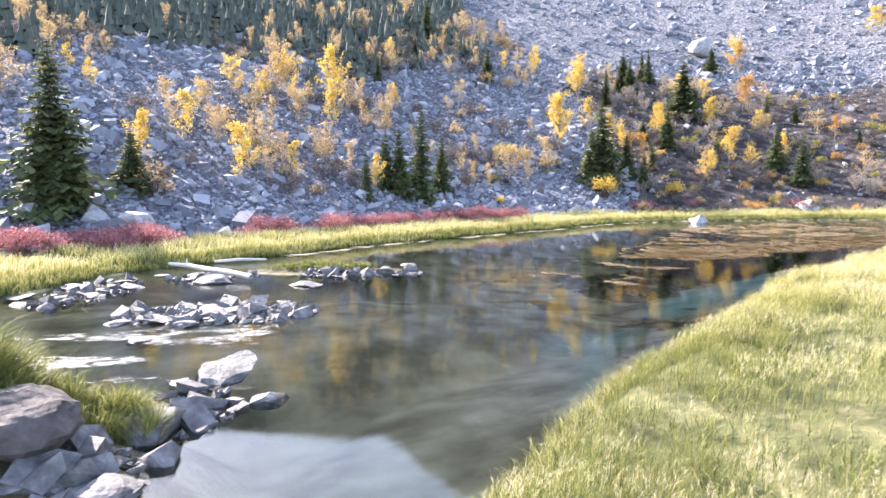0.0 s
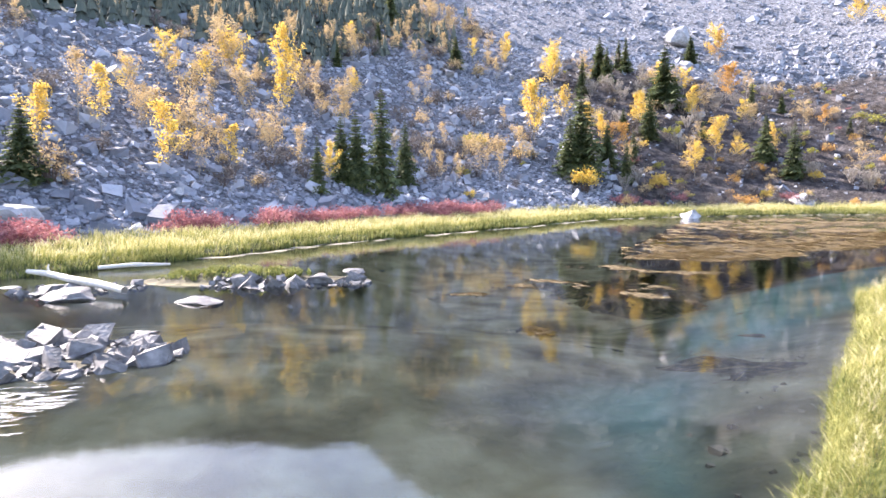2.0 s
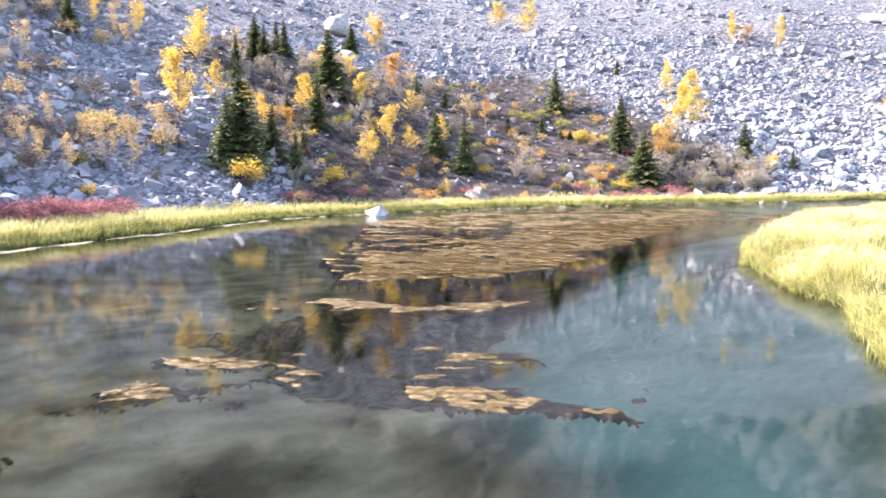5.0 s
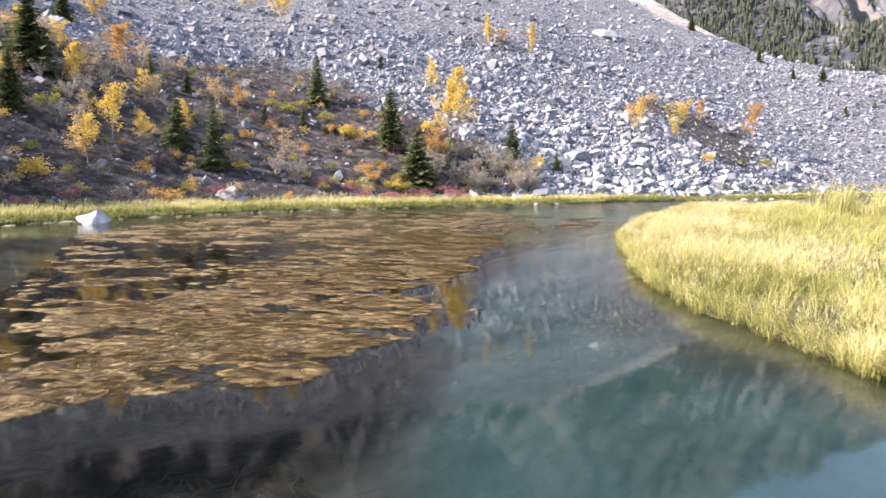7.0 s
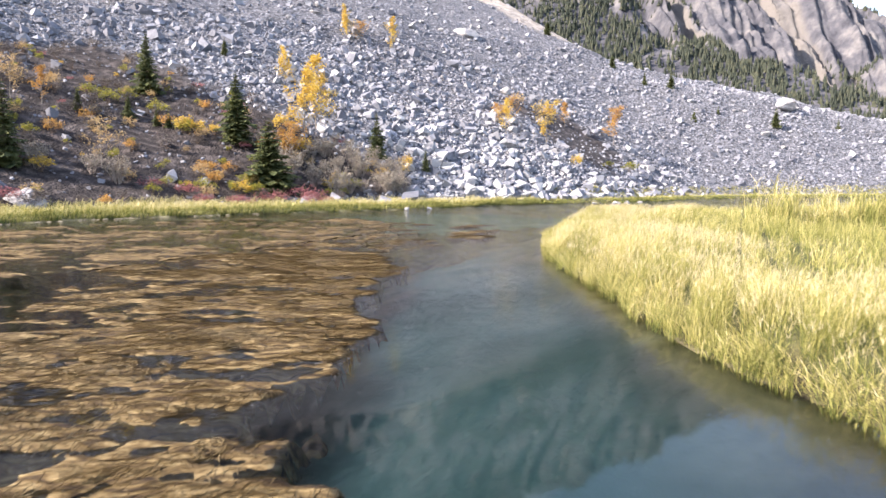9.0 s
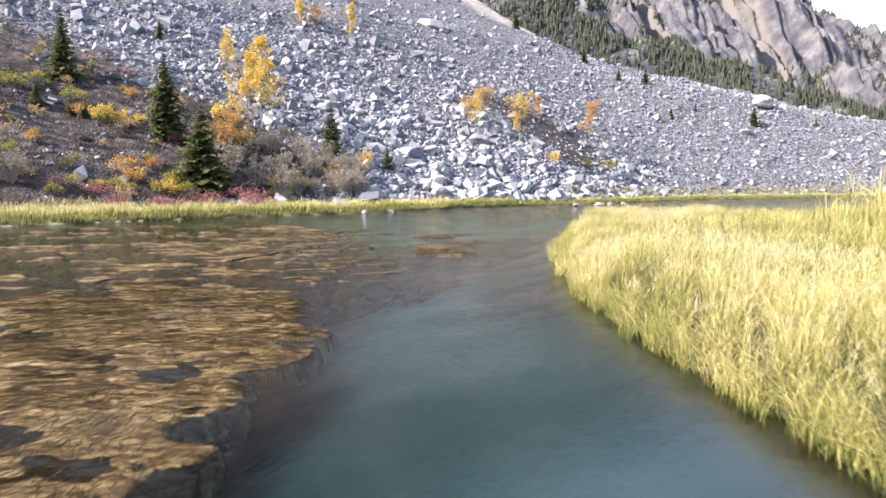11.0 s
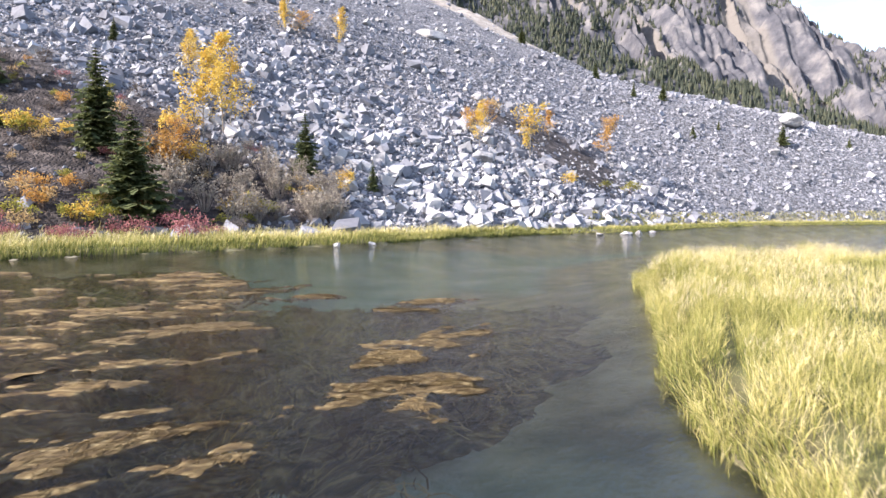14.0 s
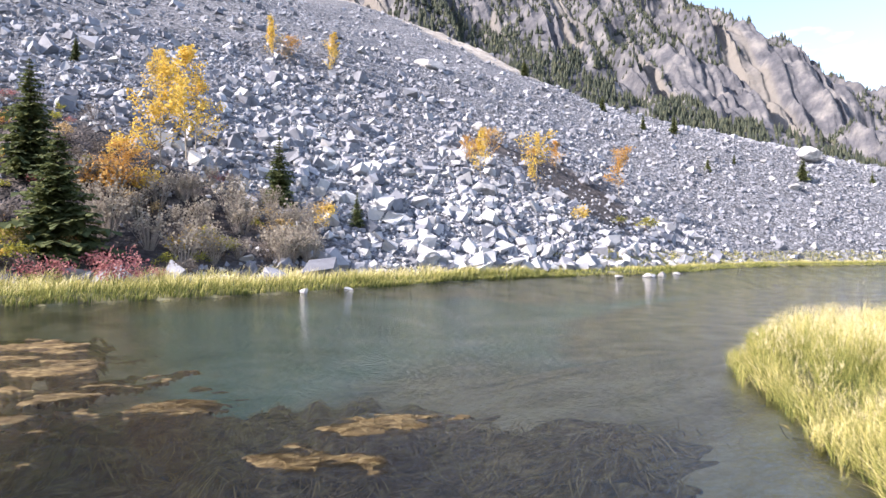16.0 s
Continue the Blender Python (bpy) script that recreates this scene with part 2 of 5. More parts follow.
# ---- materials ----
def material(name, colours, size=1.0, rough=0.85, bump=0.0, bump_size=None, mode="noise", detail=6.0, spec=0.3, metal=0.0, trans=0.0):
    """A rough surface whose colour runs through a ramp by noise (mode noise), by piece (island, object) or from root to tip (tip)."""
    m = bpy.data.materials.new(name)
    m.use_nodes = True
    nt = m.node_tree
    nodes, links = nt.nodes, nt.links
    bsdf = nodes["Principled BSDF"]
    bsdf.inputs["Roughness"].default_value = rough
    bsdf.inputs["Specular IOR Level"].default_value = spec
    bsdf.inputs["Metallic"].default_value = metal
    geo = nodes.new("ShaderNodeNewGeometry")
    tex = nodes.new("ShaderNodeTexNoise")
    tex.inputs["Scale"].default_value, tex.inputs["Detail"].default_value = 1.0 / size, detail
    tex.inputs["Roughness"].default_value = 0.62
    links.new(geo.outputs["Position"], tex.inputs["Vector"])
    ramp = nodes.new("ShaderNodeValToRGB")
    while len(ramp.color_ramp.elements) < len(colours):
        ramp.color_ramp.elements.new(0.5)
    lo, hi = (0.3, 0.7) if mode == "noise" else (0.0, 1.0)
    for i, c in enumerate(colours):
        e = ramp.color_ramp.elements[i]
        e.position, e.color = lo + (hi - lo) * i / max(len(colours) - 1, 1), (*c, 1)
    fac = tex.outputs["Fac"]
    if mode in ("island", "object", "tip"):
        if mode == "tip":
            src = nodes.new("ShaderNodeAttribute")
            src.attribute_name = "tip"
            value = src.outputs["Fac"]
            rnd = geo.outputs["Random Per Island"]
        else:
            info = nodes.new("ShaderNodeObjectInfo")
            value = geo.outputs["Random Per Island"] if mode == "island" else info.outputs["Random"]
            rnd = tex.outputs["Fac"]
        mix = nodes.new("ShaderNodeMath")
        mix.operation = "MULTIPLY_ADD"
        mix.inputs[1].default_value = 0.7
        links.new(value, mix.inputs[0])
        part2 = nodes.new("ShaderNodeMath")
        part2.operation = "MULTIPLY_ADD"
        part2.inputs[1].default_value, part2.inputs[2].default_value = (0.55, -0.12)
        links.new(rnd, part2.inputs[0])
        links.new(part2.outputs[0], mix.inputs[2])
        fac = mix.outputs[0]
    links.new(fac, ramp.inputs["Fac"])
    links.new(ramp.outputs["Color"], bsdf.inputs["Base Color"])
    if bump:
        tex2 = nodes.new("ShaderNodeTexNoise")
        tex2.inputs["Scale"].default_value, tex2.inputs["Detail"].default_value = 1.0 / (bump_size or size * 0.3), 8.0
        links.new(geo.outputs["Position"], tex2.inputs["Vector"])
        b = nodes.new("ShaderNodeBump")
        b.inputs["Strength"].default_value, b.inputs["Distance"].default_value = bump, (bump_size or size * 0.3) * 0.5
        links.new(tex2.outputs["Fac"], b.inputs["Height"])
        links.new(b.outputs["Normal"], bsdf.inputs["Normal"])
    if trans:
        tr = nodes.new("ShaderNodeBsdfTranslucent")
        links.new(ramp.outputs["Color"], tr.inputs["Color"])
        ms = nodes.new("ShaderNodeMixShader")
        ms.inputs[0].default_value = trans
        links.new(bsdf.outputs[0], ms.inputs[1])
        links.new(tr.outputs[0], ms.inputs[2])
        links.new(ms.outputs[0], nodes["Material Output"].inputs["Surface"])
    return m


M_LIMESTONE = material("limestone", [(0.095, 0.101, 0.122), (0.212, 0.222, 0.259), (0.385, 0.398, 0.44)], 0.7, 0.9, 0.5, 0.25, "island")
# lighter copy of the limestone: sunlight at the talus foot painted into the colour
M_SUNLIT_STONE = material("fresh_limestone", [(0.24, 0.245, 0.265), (0.36, 0.365, 0.385), (0.50, 0.503, 0.52)], 0.7, 0.9, 0.5, 0.25, "island")
M_BOULDER = material("boulder_limestone", [(0.19, 0.19, 0.20), (0.32, 0.32, 0.33), (0.45, 0.445, 0.45)], 0.6, 0.9, 0.6, 0.18, "noise")
M_WETROCK = material("river_stone", [(0.06, 0.056, 0.056), (0.13, 0.124, 0.124), (0.23, 0.222, 0.222)], 0.35, 0.7, 0.7, 0.1, "noise")
M_SPRUCE = material("spruce_needles", [(0.038, 0.054, 0.024), (0.082, 0.104, 0.042), (0.17, 0.182, 0.07)], 0.5, 0.75, mode="island", trans=0.25)
M_REDROCK = material("reddish_rock", [(0.045, 0.038, 0.035), (0.085, 0.073, 0.068), (0.145, 0.127, 0.12)], 0.5, 0.85, 0.6, 0.12, "noise")
M_BARK = material("grey_bark", [(0.09, 0.075, 0.06), (0.17, 0.15, 0.13)], 0.1, 0.9, 0.4, 0.04)
M_ASPEN_BARK = material("aspen_bark", [(0.15, 0.13, 0.11), (0.30, 0.275, 0.24)], 0.2, 0.9, 0.3, 0.05)
M_YELLOW = material("yellow_leaves", [(0.48, 0.30, 0.05), (0.64, 0.45, 0.09), (0.75, 0.58, 0.18)], 0.4, 0.7, mode="island", trans=0.45)
M_ORANGE = material("orange_leaves", [(0.36, 0.17, 0.05), (0.52, 0.29, 0.08), (0.62, 0.42, 0.15)], 0.4, 0.7, mode="island", trans=0.45)
M_PALE = material("pale_straw_leaves", [(0.36, 0.25, 0.13), (0.5, 0.36, 0.18), (0.6, 0.46, 0.25)], 0.4, 0.8, mode="island", trans=0.35)
M_RED = material("crimson_leaves", [(0.20, 0.06, 0.07), (0.33, 0.13, 0.14), (0.46, 0.24, 0.22)], 0.4, 0.7, mode="island", trans=0.35)
M_GREY = material("grey_willow_leaves", [(0.055, 0.046, 0.044), (0.125, 0.108, 0.10), (0.24, 0.215, 0.195)], 0.4, 0.8, mode="island", trans=0.3)
M_OLIVE = material("olive_leaves", [(0.14, 0.15, 0.03), (0.28, 0.27, 0.05), (0.45, 0.4, 0.09)], 0.4, 0.75, mode="island", trans=0.4)
M_DRY_TWIG = material("dry_twigs", [(0.20, 0.17, 0.15), (0.34, 0.30, 0.27)], 0.1, 0.9)
M_WILLOW = material("faded_willow_leaves", [(0.17, 0.145, 0.12), (0.30, 0.265, 0.22), (0.44, 0.40, 0.33)], 0.4, 0.8, mode="island", trans=0.35)
M_TWIG = material("dark_twigs", [(0.08, 0.06, 0.05), (0.16, 0.12, 0.10)], 0.1, 0.9)
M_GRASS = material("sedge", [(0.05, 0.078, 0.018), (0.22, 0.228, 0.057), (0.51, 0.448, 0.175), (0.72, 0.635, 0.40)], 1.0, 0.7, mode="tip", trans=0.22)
M_PLUME = material("seed_plumes", [(0.44, 0.375, 0.21), (0.55, 0.48, 0.29), (0.65, 0.58, 0.39)], 0.4, 0.8, mode="island", trans=0.3)
M_DROWNED = material("drowned_weed", [(0.04, 0.031, 0.015), (0.115, 0.09, 0.044), (0.28, 0.22, 0.105)], 0.35, 0.7, 0.9, 0.08)
M_FROND = material("weed_fronds", [(0.03, 0.022, 0.010), (0.14, 0.105, 0.045), (0.42, 0.33, 0.15)], 0.4, 0.7, mode="island")
M_STRAND = material("weed_strands", [(0.045, 0.028, 0.011), (0.115, 0.079, 0.032), (0.28, 0.222, 0.12)], 0.8, 0.6, mode="island", trans=0.2)
M_MATTED = material("matted_weed", [(0.025, 0.014, 0.006), (0.108, 0.071, 0.027), (0.27, 0.203, 0.10)], 0.24, 0.7, 0.9, 0.05, detail=9.0)
for m in (M_MATTED, M_DROWNED):
    m.node_tree.nodes["Noise Texture"].inputs["Distortion"].default_value = 1.4
    for spot, at in zip(m.node_tree.nodes["Color Ramp"].color_ramp.elements, (0.38, 0.50, 0.64)):
        spot.position = at
M_RAFT = material("weed_raft", [(0.025, 0.015, 0.007), (0.085, 0.058, 0.024), (0.25, 0.195, 0.10)], 0.12, 0.7, 0.9, 0.05)


def combed(m, turn, along):
    """Draw a material's grain out along one heading."""
    nt = m.node_tree
    mp = nt.nodes.new("ShaderNodeMapping")
    mp.vector_type = "TEXTURE"
    mp.inputs["Rotation"].default_value = (0, 0, radians(turn))
    mp.inputs["Scale"].default_value = (along, 1, 1)
    for link in list(nt.links):
        if link.to_node.type == "TEX_NOISE" and link.to_socket.name == "Vector":
            nt.links.new(link.from_socket, mp.inputs["Vector"])
            nt.links.new(mp.outputs[0], link.to_socket)


combed(M_MATTED, -65, 2.6)
combed(M_DROWNED, -40, 2.2)
combed(M_RAFT, -50, 2.0)
M_BEDSTONE = material("bed_stone", [(0.18, 0.145, 0.09), (0.32, 0.27, 0.18), (0.46, 0.41, 0.30)], 0.3, 0.8, 0.4, 0.1, "island")
M_DRIFT = material("bleached_wood", [(0.45, 0.42, 0.38), (0.62, 0.58, 0.52)], 0.2, 0.85, 0.4, 0.03)
M_FOAM = material("white_foam", [(0.75, 0.78, 0.8), (0.9, 0.9, 0.9)], 0.2, 0.6, 0.8, 0.05)
M_MUD = material("pale_mud", [(0.17, 0.15, 0.10), (0.28, 0.25, 0.18)], 0.5, 0.8, 0.3)
M_FAR_ROCK = material("far_cliff", [(0.035, 0.038, 0.05), (0.085, 0.087, 0.103), (0.19, 0.184, 0.186)], 16.0, 0.95, 0.8, 5.0, detail=10)
M_FAR_TREE = material("far_conifers", [(0.022, 0.030, 0.024), (0.042, 0.052, 0.038), (0.085, 0.088, 0.055)], 6.0, 0.9, mode="island")
# paler and greyer than the far conifers: haze is painted into the needles
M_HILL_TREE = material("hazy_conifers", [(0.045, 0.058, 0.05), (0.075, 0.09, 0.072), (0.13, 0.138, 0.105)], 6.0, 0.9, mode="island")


def add_scree(m):
    """Pale loose debris in the gullies of the far rock."""
    nt = m.node_tree
    ramp = nt.nodes["Color Ramp"]
    at = nt.nodes.new("ShaderNodeAttribute")
    at.attribute_name = "scree"
    mix = nt.nodes.new("ShaderNodeMix")
    mix.data_type = "RGBA"
    mix.inputs["B"].default_value = (0.155, 0.145, 0.138, 1)
    nt.links.new(at.outputs["Fac"], mix.inputs["Factor"])
    nt.links.new(ramp.outputs["Color"], mix.inputs["A"])
    nt.links.new(mix.outputs["Result"], nt.nodes["Principled BSDF"].inputs["Base Color"])


add_scree(M_FAR_ROCK)


def ground_material():
    m = material("valley_ground", [(0.058, 0.061, 0.072), (0.135, 0.141, 0.161), (0.265, 0.273, 0.303)], 0.8, 0.92, 0.8, 0.35)
    nt = m.node_tree
    nodes, links = nt.nodes, nt.links
    bsdf = nodes["Principled BSDF"]
    colour = bsdf.inputs["Base Color"].links[0].from_socket
    geo = nodes.new("ShaderNodeNewGeometry")
    pebbles = nodes.new("ShaderNodeTexVoronoi")
    pebbles.inputs["Scale"].default_value = 2.6
    links.new(geo.outputs["Position"], pebbles.inputs["Vector"])
    shade = nodes.new("ShaderNodeSeparateColor")
    links.new(pebbles.outputs["Color"], shade.inputs[0])
    spread = nodes.new("ShaderNodeMapRange")
    spread.inputs["To Min"].default_value, spread.inputs["To Max"].default_value = 0.45, 1.45
    links.new(shade.outputs[0], spread.inputs["Value"])
    vary = nodes.new("ShaderNodeMix")
    vary.data_type, vary.blend_type = "RGBA", "MULTIPLY"
    vary.inputs["Factor"].default_value = 1.0
    links.new(colour, vary.inputs["A"])
    links.new(spread.outputs[0], vary.inputs["B"])
    colour = vary.outputs["Result"]
    # brush: brown soil darkened further, with the shoulder's shade put into its colour
    layers = (("brush", [(0.018, 0.015, 0.016), (0.043, 0.036, 0.036), (0.115, 0.098, 0.094)], 1.2),
              ("meadow", [(0.035, 0.042, 0.014), (0.08, 0.085, 0.032), (0.15, 0.14, 0.065)], 0.9),
              ("silt", [(0.13, 0.25, 0.195), (0.21, 0.355, 0.28), (0.33, 0.46, 0.365)], 3.5),
              ("weedbed", [(0.18, 0.142, 0.072), (0.34, 0.29, 0.16), (0.50, 0.44, 0.27)], 1.8),
              ("algae", [(0.06, 0.046, 0.025), (0.15, 0.12, 0.068), (0.27, 0.22, 0.13)], 0.9),
              ("mud", [(0.03, 0.026, 0.014), (0.055, 0.047, 0.026), (0.09, 0.078, 0.045)], 0.3),
              ("scree", [(0.27, 0.245, 0.22), (0.37, 0.335, 0.30), (0.47, 0.43, 0.39)], 3.0),
              ("woods", [(0.04, 0.05, 0.025), (0.10, 0.09, 0.05), (0.2, 0.15, 0.07)], 5.0))
    for key, ramp_colours, size in layers:
        tex = nodes.new("ShaderNodeTexNoise")
        tex.inputs["Scale"].default_value, tex.inputs["Detail"].default_value = 1 / size, 9.0
        links.new(geo.outputs["Position"], tex.inputs["Vector"])
        if key == "algae":
            tex.inputs["Distortion"].default_value, tex.inputs["Roughness"].default_value = 3.0, 0.7
            swirl = tex
        ramp = nodes.new("ShaderNodeValToRGB")
        ramp.color_ramp.elements.new(0.5)
        for e, c, pos in zip(ramp.color_ramp.elements, ramp_colours, (0.40, 0.5, 0.61) if key == "algae" else (0.34, 0.5, 0.66)):
            e.position, e.color = pos, (*c, 1)
        links.new(tex.outputs["Fac"], ramp.inputs["Fac"])
        at = nodes.new("ShaderNodeAttribute")
        at.attribute_name = key
        mix = nodes.new("ShaderNodeMix")
        mix.data_type = "RGBA"
        links.new(at.outputs["Fac"], mix.inputs["Factor"])
        links.new(colour, mix.inputs["A"])
        links.new(ramp.outputs["Color"], mix.inputs["B"])
        colour = mix.outputs["Result"]
    links.new(colour, bsdf.inputs["Base Color"])
    # small broken stone: cells with dark joints, raised in the relief
    cells = nodes.new("ShaderNodeTexVoronoi")
    cells.feature = "DISTANCE_TO_EDGE"
    cells.inputs["Scale"].default_value = 2.6
    links.new(geo.outputs["Position"], cells.inputs["Vector"])
    relief = nodes.new("ShaderNodeBump")
    relief.inputs["Strength"].default_value, relief.inputs["Distance"].default_value = 0.9, 0.35
    stone = nodes.new("ShaderNodeAttribute")
    stone.attribute_name = "stone"
    only = nodes.new("ShaderNodeMath")
    only.operation = "MULTIPLY"
    links.new(cells.outputs["Distance"], only.inputs[0])
    links.new(stone.outputs["Fac"], only.inputs[1])
    links.new(only.outputs[0], relief.inputs["Height"])
    old = bsdf.inputs["Normal"].links[0].from_socket
    tangle = nodes.new("ShaderNodeBump")
    tangle.inputs["Strength"].default_value, tangle.inputs["Distance"].default_value = 0.9, 0.12
    weedy = nodes.new("ShaderNodeAttribute")
    weedy.attribute_name = "algae"
    lumps = nodes.new("ShaderNodeMath")
    lumps.operation = "MULTIPLY"
    links.new(swirl.outputs["Fac"], lumps.inputs[0])
    links.new(weedy.outputs["Fac"], lumps.inputs[1])
    links.new(lumps.outputs[0], tangle.inputs["Height"])
    links.new(old, tangle.inputs["Normal"])
    links.new(tangle.outputs["Normal"], relief.inputs["Normal"])
    links.new(relief.outputs["Normal"], bsdf.inputs["Normal"])
    return m


def water_material():
    m = bpy.data.materials.new("clear_water")
    m.use_nodes = True
    nt = m.node_tree
    nodes, links = nt.nodes, nt.links
    nodes.remove(nodes["Principled BSDF"])
    geo = nodes.new("ShaderNodeNewGeometry")
    mapping = nodes.new("ShaderNodeMapping")
    mapping.inputs["Rotation"].default_value = (0, 0, radians(35))
    mapping.inputs["Scale"].default_value = (1.0, 1.7, 1.0)
    links.new(geo.outputs["Position"], mapping.inputs["Vector"])
    small = nodes.new("ShaderNodeTexNoise")
    small.inputs["Scale"].default_value, small.inputs["Detail"].default_value = 3.2, 5.0
    links.new(mapping.outputs[0], small.inputs["Vector"])
    calm = nodes.new("ShaderNodeTexNoise")
    calm.inputs["Scale"].default_value = 0.09
    links.new(geo.outputs["Position"], calm.inputs["Vector"])
    amount = nodes.new("ShaderNodeMapRange")
    amount.inputs["From Min"].default_value, amount.inputs["From Max"].default_value = 0.4, 0.65
    amount.inputs["To Min"].default_value, amount.inputs["To Max"].default_value = 0.10, 0.42
    links.new(calm.outputs["Fac"], amount.inputs["Value"])
    # the current quickens downstream, to the east
    split = nodes.new("ShaderNodeSeparateXYZ")
    links.new(geo.outputs["Position"], split.inputs[0])
    quick = nodes.new("ShaderNodeMapRange")
    quick.inputs["From Min"].default_value, quick.inputs["From Max"].default_value = 24.0, 62.0
    quick.inputs["To Min"].default_value, quick.inputs["To Max"].default_value = 1.0, 14.0
    links.new(split.outputs["X"], quick.inputs["Value"])
    rapid = nodes.new("ShaderNodeMapRange")
    rapid.inputs["From Min"].default_value, rapid.inputs["From Max"].default_value = -3.5, -8.0
    rapid.inputs["To Min"].default_value, rapid.inputs["To Max"].default_value = 0.0, 9.0
    links.new(split.outputs["X"], rapid.inputs["Value"])
    flow = nodes.new("ShaderNodeMath")
    links.new(quick.outputs[0], flow.inputs[0])
    links.new(rapid.outputs[0], flow.inputs[1])
    pace = nodes.new("ShaderNodeMath")
    pace.operation = "MULTIPLY"
    links.new(amount.outputs[0], pace.inputs[0])
    links.new(flow.outputs[0], pace.inputs[1])
    height = nodes.new("ShaderNodeMath")
    height.operation = "MULTIPLY"
    links.new(small.outputs["Fac"], height.inputs[0])
    links.new(pace.outputs[0], height.inputs[1])
    wavelet = nodes.new("ShaderNodeTexNoise")
    wavelet.inputs["Scale"].default_value, wavelet.inputs["Detail"].default_value = 8.0, 2.0
    links.new(mapping.outputs[0], wavelet.inputs["Vector"])
    brisk = nodes.new("ShaderNodeMapRange")
    brisk.inputs["From Min"].default_value, brisk.inputs["From Max"].default_value = 26.0, 58.0
    brisk.inputs["To Max"].default_value = 8.0
    links.new(split.outputs["X"], brisk.inputs["Value"])
    chop = nodes.new("ShaderNodeMath")
    chop.operation = "MULTIPLY_ADD"
    links.new(wavelet.outputs["Fac"], chop.inputs[0])
    links.new(brisk.outputs[0], chop.inputs[1])
    links.new(height.outputs[0], chop.inputs[2])
    bump = nodes.new("ShaderNodeBump")
    bump.inputs["Strength"].default_value, bump.inputs["Distance"].default_value = 0.5, 0.0065
    links.new(chop.outputs[0], bump.inputs["Height"])
    fres = nodes.new("ShaderNodeFresnel")
    fres.inputs["IOR"].default_value = 1.42
    links.new(bump.outputs["Normal"], fres.inputs["Normal"])
    clear = nodes.new("ShaderNodeBsdfTransparent")
    clear.inputs["Color"].default_value = (0.95, 0.975, 0.95, 1)
    gloss = nodes.new("ShaderNodeBsdfGlossy")
    gloss.inputs["Roughness"].default_value = 0.035
    links.new(bump.outputs["Normal"], gloss.inputs["Normal"])
    mix = nodes.new("ShaderNodeMixShader")
    links.new(fres.outputs[0], mix.inputs[0])
    links.new(clear.outputs[0], mix.inputs[1])
    links.new(gloss.outputs[0], mix.inputs[2])
    links.new(mix.outputs[0], nodes["Material Output"].inputs["Surface"])
    return m


M_GROUND, M_WATER = ground_material(), water_material()

# ---- zones of the ground ----
BRUSH = [(30, 88), (58, 92), (76, 86), (86, 79), (91, 77), (96, 79), (98, 87), (97, 99), (96, 114), (94, 130), (78, 136), (62, 140), (44, 152), (34, 140), (36, 118), (36, 100)]


GULLY = [(146, 84), (155, 79), (158, 72), (153, 62), (137, 61), (135, 70), (141, 77)]


def zone_masks(x, y):
    s, d = shore_distance(x, y), toe_distance(x, y)
    wob = 3.0 * fractal(x, y, 9, 3, 41)

    def mask(poly, soft):
        dist, _ = line_distance(x, y, poly + poly[:1])
        return smooth((np.where(inside(x, y, poly), dist, -dist) + wob) / soft + 0.5)
    brush = np.maximum(mask(BRUSH, 7.0), 0.9 * mask(GULLY, 5.0))
    left = smooth((26 - x + 2 * wob) / 20) * smooth((d - 4) / 10) * 0.35
    brush = np.maximum(brush, left * (fractal(x, y, 14, 3, 51) > -0.1))
    meadow = smooth((2.5 - d) / 4) * (s > -2.5) * (1 - 0.85 * smooth((x - 96) / 14) * (d > -4))
    silt = mask(CHANNEL, 3.0) * (s < 0) * (1 - 0.75 * smooth((x - 44) / 10) * smooth((80 - x) / 10) * smooth((63 - y) / 4))
    weedbed = smooth((0.35 - s) / 0.5) * (1 - silt)
    woods = smooth((d - 40 - 0.5 * np.maximum(x + 10, 0) + 6 * wob) / 34) * smooth((24 - x + 3 * wob) / 20)
    cd, cs = line_distance(x, y, CREST)
    crest = cd * cs + wob
    islet = np.max([smooth((1.15 - np.hypot((x - cx) / ra, (y - cy) / rb)) / 0.25) for cx, cy, ra, rb, top in ISLETS], 0)
    return {"brush": brush * (s > 0), "meadow": meadow, "silt": silt, "weedbed": weedbed, "mud": np.maximum(islet, smooth((s + 0.3) / 0.2) * smooth((0.7 - s) / 0.3)), "stone": 1 - np.maximum(np.maximum(meadow, woods), smooth((0.6 - s) / 0.3)), "scree": smooth((x - 205) / 25) * smooth((crest + 15 * smooth((81 - np.degrees(np.arctan2(x - 51, y - 51))) / 7)) / 6), "algae": smooth(mat_inner(x, y) / 3 - 0.25) * (s < 0), "woods": woods}


# ---- the ground, one sheet to the horizon ----
def stretched(lo, hi, fine, far):
    mid = np.arange(lo, hi + fine / 2, fine)
    out, step = [], fine
    p = 0.0
    while p < far:
        step *= 1.25
        p += step
        out.append(p)
    out = np.array(out)
    return np.concatenate([lo - out[::-1], mid, hi + out])


gx = np.unique(np.round(np.r_[stretched(-75, 290, 1.2, 3500), np.arange(-12, 70, 0.45)], 2))
gy = np.unique(np.round(np.r_[stretched(-8, 185, 1.2, 3500), np.arange(6, 68, 0.45)], 2))
GX, GY = np.meshgrid(gx, gy)
px_, py_ = GX.ravel(), GY.ravel()
gz = ground_z(px_, py_)
ni, nj = len(gx), len(gy)
idx = np.arange(ni * nj).reshape(nj, ni)
quads = np.stack([idx[:-1, :-1], idx[:-1, 1:], idx[1:, 1:], idx[1:, :-1]], -1).reshape(-1, 4)
